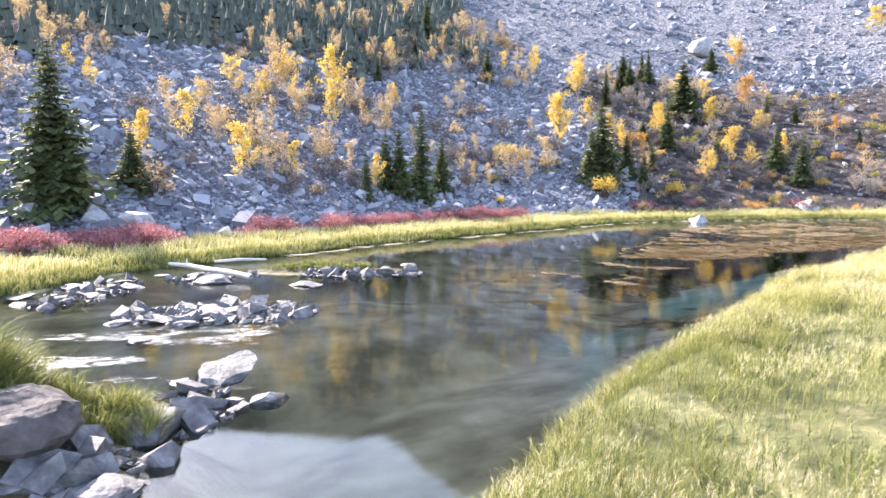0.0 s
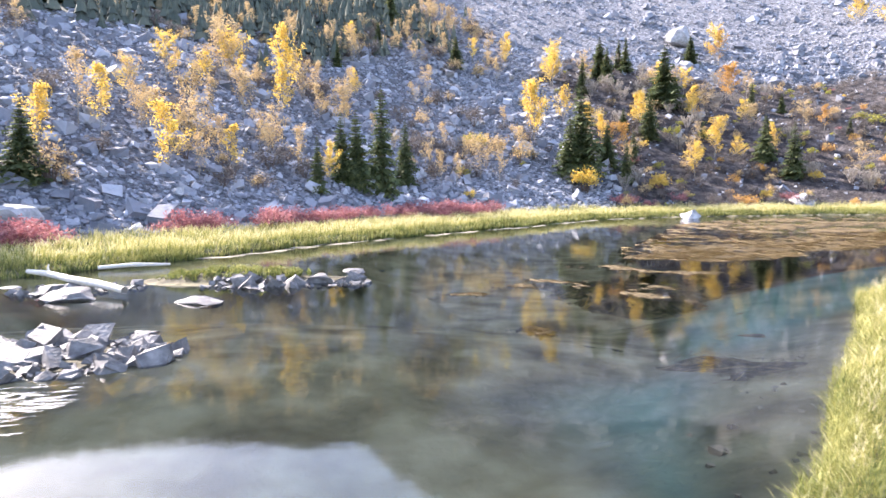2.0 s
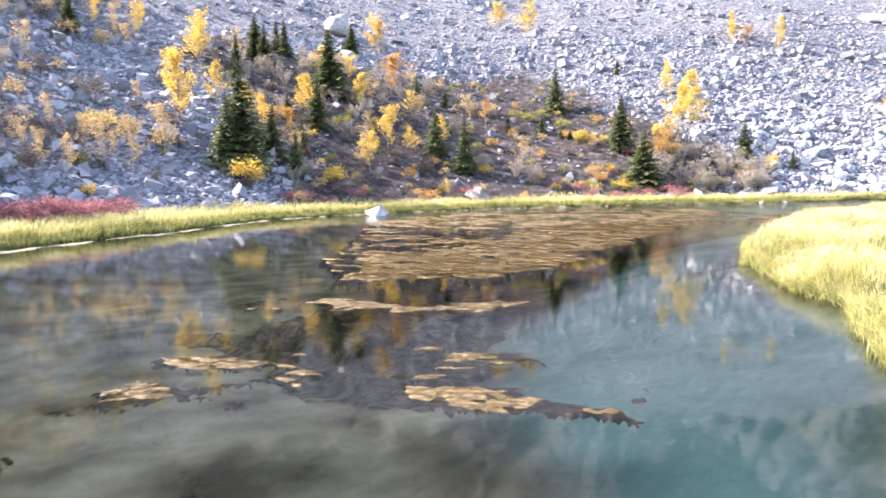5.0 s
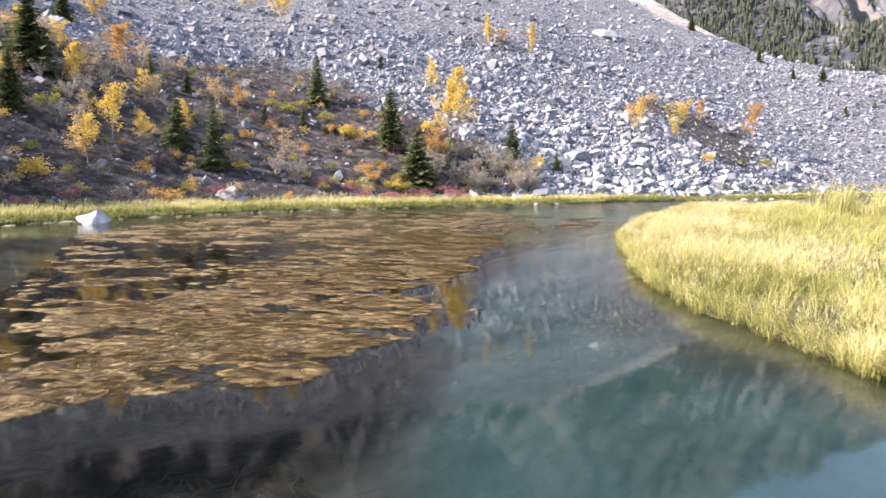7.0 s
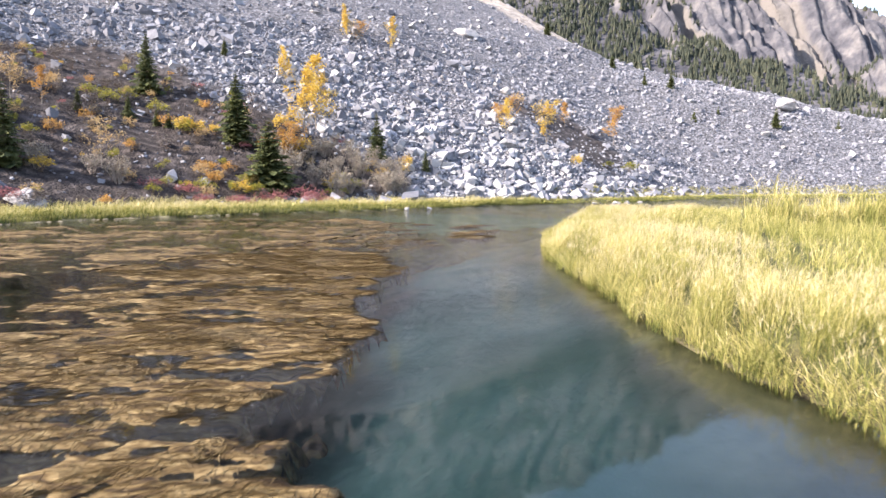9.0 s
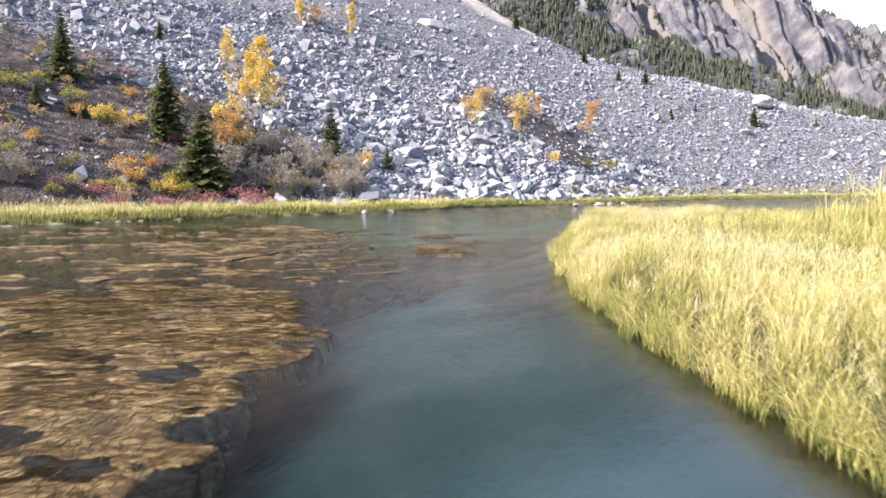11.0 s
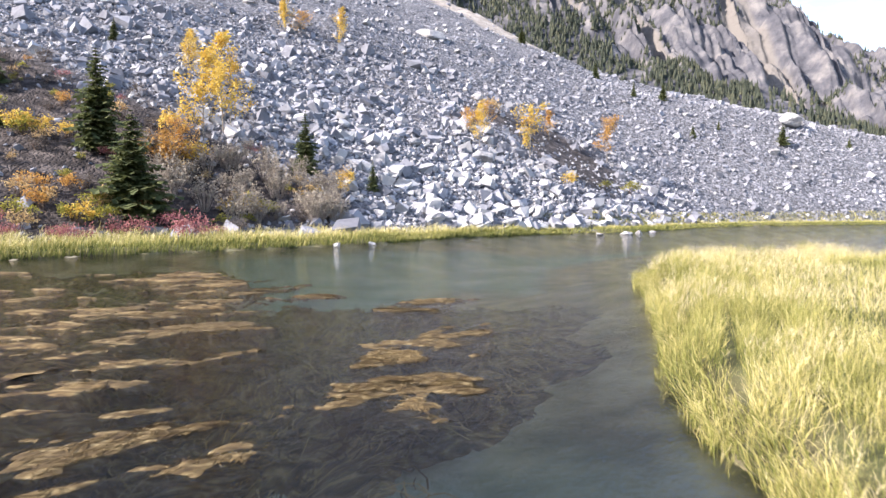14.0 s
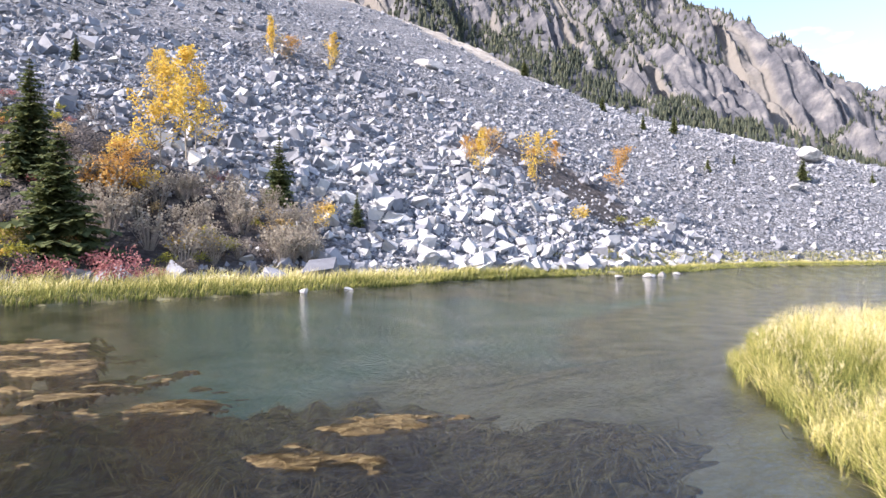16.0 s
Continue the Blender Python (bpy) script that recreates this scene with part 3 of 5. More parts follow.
ground = new("ground", np_mesh("ground", np.c_[px_, py_, gz], quads, M_GROUND, True, attrs=zone_masks(px_, py_)))
tagged(ground, "valley floor and grey talus slope of broken limestone", "ground", kind="structure")

# ---- the water ----
bm = bmesh.new()
wface = bm.faces.new([bm.verts.new((x, y, 0)) for x, y in [(-150, -40), (300, -200), (500, -200), (500, 40), (180, 110), (60, 110), (-30, 70), (-150, 60)]])
wmesh = bpy.data.meshes.new("water")
bm.to_mesh(wmesh)
bm.free()
wmesh.materials.append(M_WATER)
tagged(new("water", wmesh), "clear shallow teal river pool with calm reflections", "water", kind="structure")


# ---- far mountain ----
def ridged(u, v, size, seed):
    """Sharp crests from 0 to 1 with dips between them."""
    return 1 - np.abs(fractal(u, v, size, 3, seed)) * 2.2


def mountain_parts(az, r):
    """Height over the pool of the far mountainside by bearing in degrees and distance, and its loose scree."""
    el = np.interp(az, [-14, -9, -4, 1, 6, 14, 30, 50, 65, 78, 84, 88, 91, 93, 95.7, 98.2, 101.6, 108, 120, 140], [12, 18, 21.5, 25, 28, 30, 31, 30, 28, 24, 21, 18.8, 17.1, 15.9, 14.2, 11.7, 10, 8.5, 6, 3])
    top = 860 * np.tan(np.radians(el))
    k = np.clip((r - 300) / 560, 0, 1.3)
    x, y = 50 + r * np.sin(np.radians(az)), 50 + r * np.cos(np.radians(az))
    # ribs and gullies slant down towards the east
    u, v = (az + 17 * k) * 12, k * 75
    warp = 14 * fractal(x, y, 120, 2, 63)
    ribs = ridged(u + warp, v * 0.35, 46, 61)
    fine = ridged(u * 1.0 + 0.5 * warp, v * 0.5, 15, 64)
    cliff = 0.07 * np.tanh(6 * np.sin(k * 9 + 2.5 * fractal(x, y, 190, 3, 71))) * smooth(k * 3)
    rocky = smooth((k - 0.22 + 0.10 * fractal(x, y, 90, 3, 65)) / 0.14)
    high = top * (np.minimum(k, 1) ** 1.05 * 0.9 + 0.1 * smooth(k) + cliff * smooth((1 - k) * 4) - 0.6 * np.maximum(k - 1, 0))
    rough = 24 * (ribs - 0.55) + 12 * (fine - 0.55) + 8 * fractal(x, y, 22, 3, 81) + 2.5 * np.tanh(4 * np.sin(k * 70 + 4 * fractal(x, y, 80, 3, 83)))
    scree = smooth((0.42 - ribs) / 0.3) * rocky
    return high + rough * rocky * smooth((1.06 - k) * 5), scree


def mountain_z(az, r):
    return mountain_parts(az, r)[0]


az_line = np.r_[np.linspace(-14, 57, 120), np.linspace(57.5, 107.5, 620), np.linspace(108, 135, 40)]
az_, r_ = np.meshgrid(az_line, np.linspace(285, 1000, 240))
mx, my = 50 + r_.ravel() * np.sin(np.radians(az_.ravel())), 50 + r_.ravel() * np.cos(np.radians(az_.ravel()))
mz, loose = mountain_parts(az_.ravel(), r_.ravel())
idx = np.arange(r_.size).reshape(r_.shape)
quads = np.stack([idx[:-1, :-1], idx[:-1, 1:], idx[1:, 1:], idx[1:, :-1]], -1).reshape(-1, 4)
mountain = new("mountain", np_mesh("mountain", np.c_[mx, my, mz + 2], quads, M_FAR_ROCK, False, attrs={"scree": loose}))
tagged(mountain, "far rocky mountainside with cliff bands above dark forest", "mountain", kind="structure")

# ---- rocks ----
rng = np.random.default_rng(7)


def hull_rock(seed, points=13):
    """A small angular block: the hull of random points in a rounded box; verts and triangles."""
    r = np.random.default_rng(seed)
    p = r.uniform(-1, 1, (points, 3))
    p /= np.maximum(np.abs(p).max(1, keepdims=True), 0.4) ** r.uniform(0.75, 1.0)
    p *= r.uniform(0.6, 1.0, 3) * (1, 0.9, 0.78)
    b = bmesh.new()
    for q in p:
        b.verts.new(q)
    out = bmesh.ops.convex_hull(b, input=b.verts)
    bmesh.ops.delete(b, geom=[v for v in b.verts if not v.link_faces], context="VERTS")
    bmesh.ops.triangulate(b, faces=b.faces)
    b.verts.index_update()
    v, f = np.array([q.co[:] for q in b.verts]), np.array([[w.index for w in face.verts] for face in b.faces])
    b.free()
    return v, f


def turns(n, r, tilt=0.6):
    """n rotation matrices: any heading, some tilt."""
    a, t, p = r.uniform(0, 2 * np.pi, n), r.uniform(-tilt, tilt, n), r.uniform(-tilt, tilt, n)
    ca, sa, ct, st, cp, sp = np.cos(a), np.sin(a), np.cos(t), np.sin(t), np.cos(p), np.sin(p)
    z, o = np.zeros(n), np.ones(n)
    ra = np.stack([np.stack([ca, -sa, z], -1), np.stack([sa, ca, z], -1), np.stack([z, z, o], -1)], 1)
    rt = np.stack([np.stack([o, z, z], -1), np.stack([z, ct, -st], -1), np.stack([z, st, ct], -1)], 1)
    rp = np.stack([np.stack([cp, z, sp], -1), np.stack([z, o, z], -1), np.stack([-sp, z, cp], -1)], 1)
    return ra @ rt @ rp


def strewn(places, sizes, templates, r, sink=0.25):
    """Many copies of the templates as one mesh's arrays."""
    vs, fs, n = [], [], 0
    kind = r.integers(0, len(templates), len(places))
    for k, (tv, tf) in enumerate(templates):
        sel = np.where(kind == k)[0]
        if not len(sel):
            continue
        m = turns(len(sel), r)
        v = np.einsum("nij,vj->nvi", m, tv) * sizes[sel][:, None, None] + places[sel][:, None, :]
        v[:, :, 2] += (0.5 - sink) * sizes[sel][:, None] * 0.6
        vs.append(v.reshape(-1, 3))
        fs.append((tf[None] + (np.arange(len(sel)) * len(tv))[:, None, None] + n).reshape(-1, 3))
        n += len(sel) * len(tv)
    return np.concatenate(vs), np.concatenate(fs)


def block_rock(seed):
    """A split block: a box with its corners pushed about."""
    r = np.random.default_rng(seed)
    v = np.array([(a, b, c) for a in (-1, 1) for b in (-1, 1) for c in (-1, 1)], float)
    v = v * r.uniform(0.42, 0.8, 3) * (1, 0.9, 0.75) + r.uniform(-0.27, 0.27, (8, 3))
    f = [(0, 1, 3), (0, 3, 2), (4, 6, 7), (4, 7, 5), (0, 4, 5), (0, 5, 1), (2, 3, 7), (2, 7, 6), (0, 2, 6), (0, 6, 4), (1, 5, 7), (1, 7, 3)]
    return v, np.array(f)


ROCKS = [hull_rock(100 + k, 15) for k in range(6)] + [block_rock(130 + k) for k in range(16)]


def on_slope(count, xlo, xhi, dmax, r):
    """Random places on the talus, thinner in brush and woods, out of the water."""
    x = r.uniform(xlo, xhi, count * 4)
    y = r.uniform(-60, 260, count * 4)
    d = toe_distance(x, y)
    cd, cs = line_distance(x, y, CREST)
    keep = (d > 0.3) & (d < dmax) & (cd * cs < 5)
    x, y, d = x[keep], y[keep], d[keep]
    z = zone_masks(x, y)
    keep = r.uniform(0, 1, len(x)) > np.maximum(np.maximum(0.93 * z["brush"], z["woods"]), 0.9 * z["scree"])
    x, y = x[keep][:count], y[keep][:count]
    return np.c_[x, y, ground_z(x, y)]


p1 = on_slope(74000, -45, 245, 62, rng)
s1 = np.clip(0.16 * rng.pareto(2.5, len(p1)) + 0.15, 0.15, 1.0) * (1 - 0.35 * smooth((p1[:, 0] - 130) / 30))
p2 = on_slope(26000, -60, 330, 190, rng)
s2 = np.clip(0.19 * rng.pareto(2.3, len(p2)) + 0.22, 0.22, 1.4) * (1 - 0.3 * smooth((p2[:, 0] - 150) / 30))
rv, rf = strewn(np.r_[p1, p2], np.r_[s1, s2], ROCKS, rng)
tagged(new("talus_rubble", np_mesh("talus_rubble", rv, rf, M_LIMESTONE)), "loose grey limestone rubble covering the slope", "rubble", kind="stuff")
# pale blocks fanned out at the foot of the slide, sunlight put into their colour
p3 = on_slope(16000, 82, 172, 46, rng)
fan = np.exp(-((p3[:, 0] - 112) / 20) ** 2) * np.exp(-(toe_distance(p3[:, 0], p3[:, 1]) / 24) ** 2)
p3 = p3[rng.uniform(0, 1, len(p3)) < fan + 0.08]
s3 = np.clip(0.19 * rng.pareto(2.1, len(p3)) + 0.16, 0.16, 1.1)
rv, rf = strewn(p3, s3, ROCKS, rng, 0.1)
tagged(new("pale_rubble", np_mesh("pale_rubble", rv, rf, M_SUNLIT_STONE)), "limestone blocks at the foot of the talus, coloured pale as if sunlit", "rubble", kind="stuff")


# ---- single boulders ----
def boulder_mesh(name, seed, mat, flat=1.0, sub=3, cuts=12, deep=(0.38, 0.70)):
    """A weathered block: a ball cut by planes, roughened, unit half-width."""
    r = np.random.default_rng(seed)
    b = bmesh.new()
    bmesh.ops.create_icosphere(b, subdivisions=sub, radius=1.0)
    planes = [(Vector(r.normal(size=3)).normalized(), r.uniform(*deep)) for _ in range(cuts)]
    off = Vector(r.uniform(-50, 50, 3))
    for v in b.verts:
        p = v.co.copy()
        for n, dist in planes:
            over = p.dot(n) - dist
            if over > 0:
                p -= n * over * 0.985
        p *= 1 + 0.10 * noise.fractal(p * 2.1 + off, 0.8, 2.0, 5) + 0.03 * noise.noise(p * 8 + off)
        v.co = (p.x * 1.25, p.y * 1.05, p.z * flat)
    me = bpy.data.meshes.new(name)
    b.to_mesh(me)
    b.free()
    me.materials.append(mat)
    return me


BOULDERS = [boulder_mesh("boulder", 300 + k, M_BOULDER, (0.95, 0.8, 0.7)[k % 3], 3) for k in range(9)]
SLABS = [boulder_mesh("river_rock", 330 + k, M_WETROCK, (0.6, 0.45, 0.5)[k % 3], 3) for k in range(6)]
RED_SLAB = boulder_mesh("river_rock", 341, M_REDROCK, 0.8, 4, 16, (0.66, 0.9))


def wedge_mesh(seed):
    """A boulder that narrows to a blunt peak over one side."""
    me = boulder_mesh("boulder", seed, M_BOULDER, 0.8, 4, 14, (0.5, 0.8))
    low, high = min(v.co.z for v in me.vertices), max(v.co.z for v in me.vertices)
    for v in me.vertices:
        k = (v.co.z - low) / (high - low)
        v.co.x = v.co.x * (1.1 - 0.85 * k) + 0.28 * k
        v.co.y *= 1.05 - 0.7 * k
    return me


WEDGES = [wedge_mesh(351), wedge_mesh(352)]


def set_rock(name, me, x, y, half, label, group, turn=0.0, tilt=0.0, sink=0.3, z=None, tall=1.0):
    ob = new(name, me)
    base = float(ground_z(np.array([x]), np.array([y]))[0]) if z is None else z
    top = max(v.co.z for v in me.vertices) * half * tall
    ob.matrix_basis = pose(x, y, base + top * (1 - 2 * sink), tilt, tilt * 0.5, turn) @ Matrix.Diagonal((half, half, half * tall, 1))
    return tagged(ob, label, "rock", group)


set_rock("boulder", WEDGES[0], 35.9, 81.6, 1.5, "pale limestone boulder standing alone in the river", "", -30, 0, 0.3, 0.0, 0.72)
set_rock("boulder", WEDGES[1], 58.6, 95.6, 2.6, "large grey boulder on the grassy bank under a spruce", "", 60, 4, 0.25, 0.5, 0.75)
for k, (x, y, half, tall, label) in enumerate([
        (13.0, 100.0, 1.5, 1.0, "white limestone boulder at the foot of the talus"), (23.5, 109.0, 2.2, 1.0, "large grey talus boulder beside a yellow bush"),
        (10.5, 176.0, 3.3, 0.9, "big pale boulder high on the talus"), (70.5, 161.0, 3.4, 1.0, "big white boulder high on the talus"),
        (104.0, 72.6, 1.3, 1.0, "large angular limestone block near the river"), (117.5, 66.0, 1.25, 1.0, "large angular limestone block near the river"),
        (180.0, 103.5, 3.6, 0.6, "wide flat limestone slab on the upper talus"), (218.0, 31.5, 3.0, 1.1, "blocky boulder standing on the talus crest"),
        (-23.3, 54.0, 1.5, 0.8, "grey boulder beside the riverside grass"), (-25.3, 49.5, 1.3, 0.8, "grey boulder beside the riverside grass"),
        (-27.5, 52.5, 1.4, 0.9, "grey boulder beside the riverside grass"), (-25.0, 46.0, 1.1, 0.8, "grey boulder beside the riverside grass"),
        (-29.0, 48.0, 1.5, 0.8, "grey boulder beside the riverside grass"), (-20.5, 57.0, 1.2, 0.8, "grey boulder beside the riverside grass"),
        (85.4, 73.1, 0.34, 0.9, "small white pointed rock at the waterline"), (88.7, 71.9, 0.4, 0.7, "small white rock at the waterline"),
        (116.5, 56.2, 0.8, 0.6, "pale low rock in the river margin"), (121.0, 55.4, 0.7, 0.6, "pale low rock in the river margin"),
        (113.0, 58.5, 0.6, 0.6, "pale low rock in the river margin"), (125.5, 54.2, 0.6, 0.6, "pale low rock in the river margin"),
        (127.5, 60.0, 1.1, 0.9, "pale limestone block at the foot of the talus"), (108.5, 69.5, 1.0, 0.9, "pale limestone block at the foot of the talus")]):
    set_rock("boulder", BOULDERS[(k * 2 + 3) % 9], x, y, half, label, "", 47 * k, 6, 0.28, max(float(ground_z(np.array([x]), np.array([y]))[0]), -0.16), tall)

NEAR = "rocks in the rapids"
for k, (x, y, half, tall, label) in enumerate([
        (-6.45, 11.4, 0.98, 1.1, "big reddish-brown boulder under the grass tuft"), (-4.75, 12.9, 0.85, 1.3, "pale angular rock at the pool's edge"),
        (-4.65, 10.5, 0.55, 0.9, "white flat rock at the pool's edge"), (-5.9, 10.3, 0.4, 0.8, "white flat rock at the pool's edge"),
        (-4.35, 17.0, 0.95, 1.5, "grey jagged rock between pool and rapids"), (-5.3, 16.4, 0.4, 0.9, "small grey rock beside the rapids"),
        (-3.0, 15.1, 0.45, 0.9, "low grey rock standing alone in the pool"), (-4.0, 14.1, 0.28, 0.8, "small grey rock beside the pool"),
        (-8.1, 21.2, 0.4, 0.7, "wet dark rock in white water"), (-8.3, 26.6, 0.75, 0.9, "flat grey rock in the gravel bar"),
        (-6.7, 25.2, 0.85, 0.8, "flat grey rock in the gravel bar"), (-8.6, 24.3, 0.7, 0.8, "flat grey rock in the gravel bar"),
        (-5.7, 26.9, 0.6, 0.8, "flat pale rock in the gravel bar"), (-7.2, 23.4, 0.6, 0.7, "flat grey rock in the gravel bar"),
        (-9.8, 24.0, 0.5, 0.6, "flat pale rock in the gravel bar"), (-4.8, 28.2, 0.45, 0.7, "flat pale rock in the gravel bar"),
        (-4.5, 25.6, 0.3, 0.7, "small rock in the gravel bar"), (-3.9, 26.8, 0.25, 0.7, "small rock in the gravel bar"),
        (-4.6, 32.9, 0.75, 0.8, "low flat rock in the river"), (-10.7, 36.4, 0.8, 0.8, "grey rock beside the driftwood log"),
        (-9.0, 34.4, 1.0, 0.7, "grey rock beside the driftwood log"), (-10.3, 38.6, 0.9, 0.5, "flat pale rock beside the driftwood log"),
        (-3.3, 36.2, 0.6, 0.6, "flat rock at the islet's edge"), (-4.3, 36.5, 0.5, 0.6, "flat rock at the islet's edge"),
        (-2.3, 36.7, 0.55, 0.6, "flat rock at the islet's edge"), (-0.9, 37.3, 0.8, 0.9, "pale rock at the islet's tip"),
        (0.55, 39.9, 0.55, 0.9, "pale rock past the islet's tip"), (1.7, 41.1, 0.2, 0.7, "small stone in the river"),
        (-14.0, 35.0, 0.8, 0.7, "grey rock along the bank"), (-13.6, 31.3, 0.7, 0.7, "grey rock along the bank"),
        (-15.4, 28.6, 0.7, 0.6, "grey rock along the bank"), (-15.3, 33.0, 0.8, 0.7, "grey rock along the bank"),
        (-12.6, 33.0, 0.55, 0.6, "grey rock along the bank"), (-12.9, 37.8, 0.6, 0.7, "grey rock along the bank"),
        (-16.5, 30.4, 0.7, 0.7, "grey rock along the bank"), (-14.8, 30.3, 0.5, 0.7, "grey rock along the bank")]):
    z = float(ground_z(np.array([x]), np.array([y]))[0])
    set_rock("river_rock", RED_SLAB if k == 0 else SLABS[k % 6], x, y, half, label, NEAR, 71 * k, 4, 0.3, max(z, -0.08), tall * 0.85)

# rubble of the gravel bar and of the banks
bar = []
for cx, cy, ra, rb, n in ((-6.8, 25.5, 3.6, 2.0, 420), (-2.4, 36.8, 3.6, 0.9, 150), (-14.2, 32, 1.8, 4.5, 160), (-4.7, 14.3, 1.3, 1.6, 90), (-5.0, 11.0, 1.2, 1.2, 60), (-10, 36.8, 2.6, 1.6, 60)):
    a, q = rng.uniform(0, 2 * np.pi, n), np.sqrt(rng.uniform(0, 1, n))
    bar.append(np.c_[cx + ra * q * np.cos(a), cy + rb * q * np.sin(a), np.full(n, -0.04)])
bar = np.concatenate(bar)
bar[:, 2] = np.maximum(ground_z(bar[:, 0], bar[:, 1]), -0.06)
rv, rf = strewn(bar, np.clip(0.10 + 0.10 * rng.pareto(2.3, len(bar)), 0.09, 0.5), ROCKS, rng, 0.4)
tagged(new("gravel", np_mesh("gravel", rv, rf, M_WETROCK)), "small grey stones of the gravel bar", "gravel", kind="stuff")

# stones on the bed of the shallow pool
x, y = rng.uniform(-9, 10, 450), rng.uniform(6, 34, 450)
keep = (shore_distance(x, y) < -0.2) & (shore_distance(x, y) > -2.2) & (fractal(x, y, 4, 3, 97) > 0.0)
x, y = x[keep], y[keep]
bv, bf = strewn(np.c_[x, y, ground_z(x, y)], np.clip(0.05 + 0.06 * rng.pareto(2.5, len(x)), 0.05, 0.26), ROCKS, rng, 0.4)
bv[:, 2] = np.minimum(bv[:, 2], -0.03)
tagged(new("bed_stones", np_mesh("bed_stones", bv, bf, M_BEDSTONE)), "brown stones on the shallow river bed", "stones", kind="stuff")

# the larger talus blocks, one by one
pb = on_slope(230, -30, 225, 85, rng)
for k, (x, y, z) in enumerate(pb):
    set_rock("talus_block", BOULDERS[k % 9], x, y, float(np.clip(0.5 + 0.35 * rng.pareto(2.6), 0.5, 1.5)), "grey angular limestone block lying on the talus", "talus blocks",
             float(rng.uniform(0, 360)), float(rng.uniform(-18, 18)), 0.2, float(z), float(rng.uniform(0.7, 1.1)))


# ---- trees and shrubs ----
def leaf_quads(centres, size, r, flat=0.0):
    """A small bent quad at each centre, turned at random."""
    n = len(centres)
    m = turns(n, r, 1.4)
    corners = np.array([(-0.5, -0.32, 0), (0.5, -0.32, 0.12), (0.5, 0.32, 0), (-0.5, 0.32, 0.12)])
    s = size * r.uniform(0.6, 1.3, n)
    v = np.einsum("nij,vj->nvi", m, corners) * s[:, None, None] + centres[:, None, :]
    return v.reshape(-1, 3), np.arange(4 * n).reshape(n, 4)


def spruce_meshes(seed, slim):
    """Trunk and crown of a spruce of unit height: whorls of drooping boughs hung with narrow sprays."""
    r = np.random.default_rng(seed)
    tv, tf = tube([(0, 0, -0.02), (0.004, 0, 0.3), (0, 0.004, 0.7), (0, 0, 0.99)], [0.02, 0.016, 0.009, 0.002], 6)
    rows, levels = [], 30
    for i in range(levels):
        k = i / (levels - 1)
        z = 0.05 + 0.93 * k + r.uniform(-0.008, 0.008)
        reach = slim * (1 - k) ** 0.85 * r.uniform(0.72, 1.15) + 0.012
        n = 11 if k < 0.6 else 8
        for j in range(n):
            a = 2 * np.pi * (j + r.uniform(-0.4, 0.4)) / n + i * 0.7
            ln = reach * r.uniform(0.55, 1.2)
            drop = r.uniform(0.10, 0.45) - 0.25 * k
            out, side = np.array([np.cos(a), np.sin(a), 0]), np.array([-np.sin(a), np.cos(a), 0])
            base = np.array([0, 0, z])
            for q in range(5):
                f0, f1 = q / 5, (q + 1.2) / 5
                p0 = base + out * ln * f0 + (0, 0, -drop * ln * f0 ** 1.3)
                p1 = base + out * ln * f1 + (0, 0, -drop * ln * f1 ** 1.3 + 0.04 * ln)
                w = (ln * (0.30 - 0.16 * q / 4) + 0.006) * r.uniform(0.7, 1.3)
                for sgn in (-1, 1):
                    hang = np.array([0, 0, -w * r.uniform(0.2, 1.0)])
                    rows.append((p0, p0 + (p1 - p0) * 0.55 + side * sgn * w + hang, p0 + (p1 - p0) * 0.95 + side * sgn * w * 0.8 + hang * 1.2, p1))
    crown = np.array(rows).reshape(-1, 3)
    return (np_mesh("trunk", tv, tf, M_BARK, True), np_mesh("crown", crown, np.arange(len(crown)).reshape(-1, 4), M_SPRUCE))


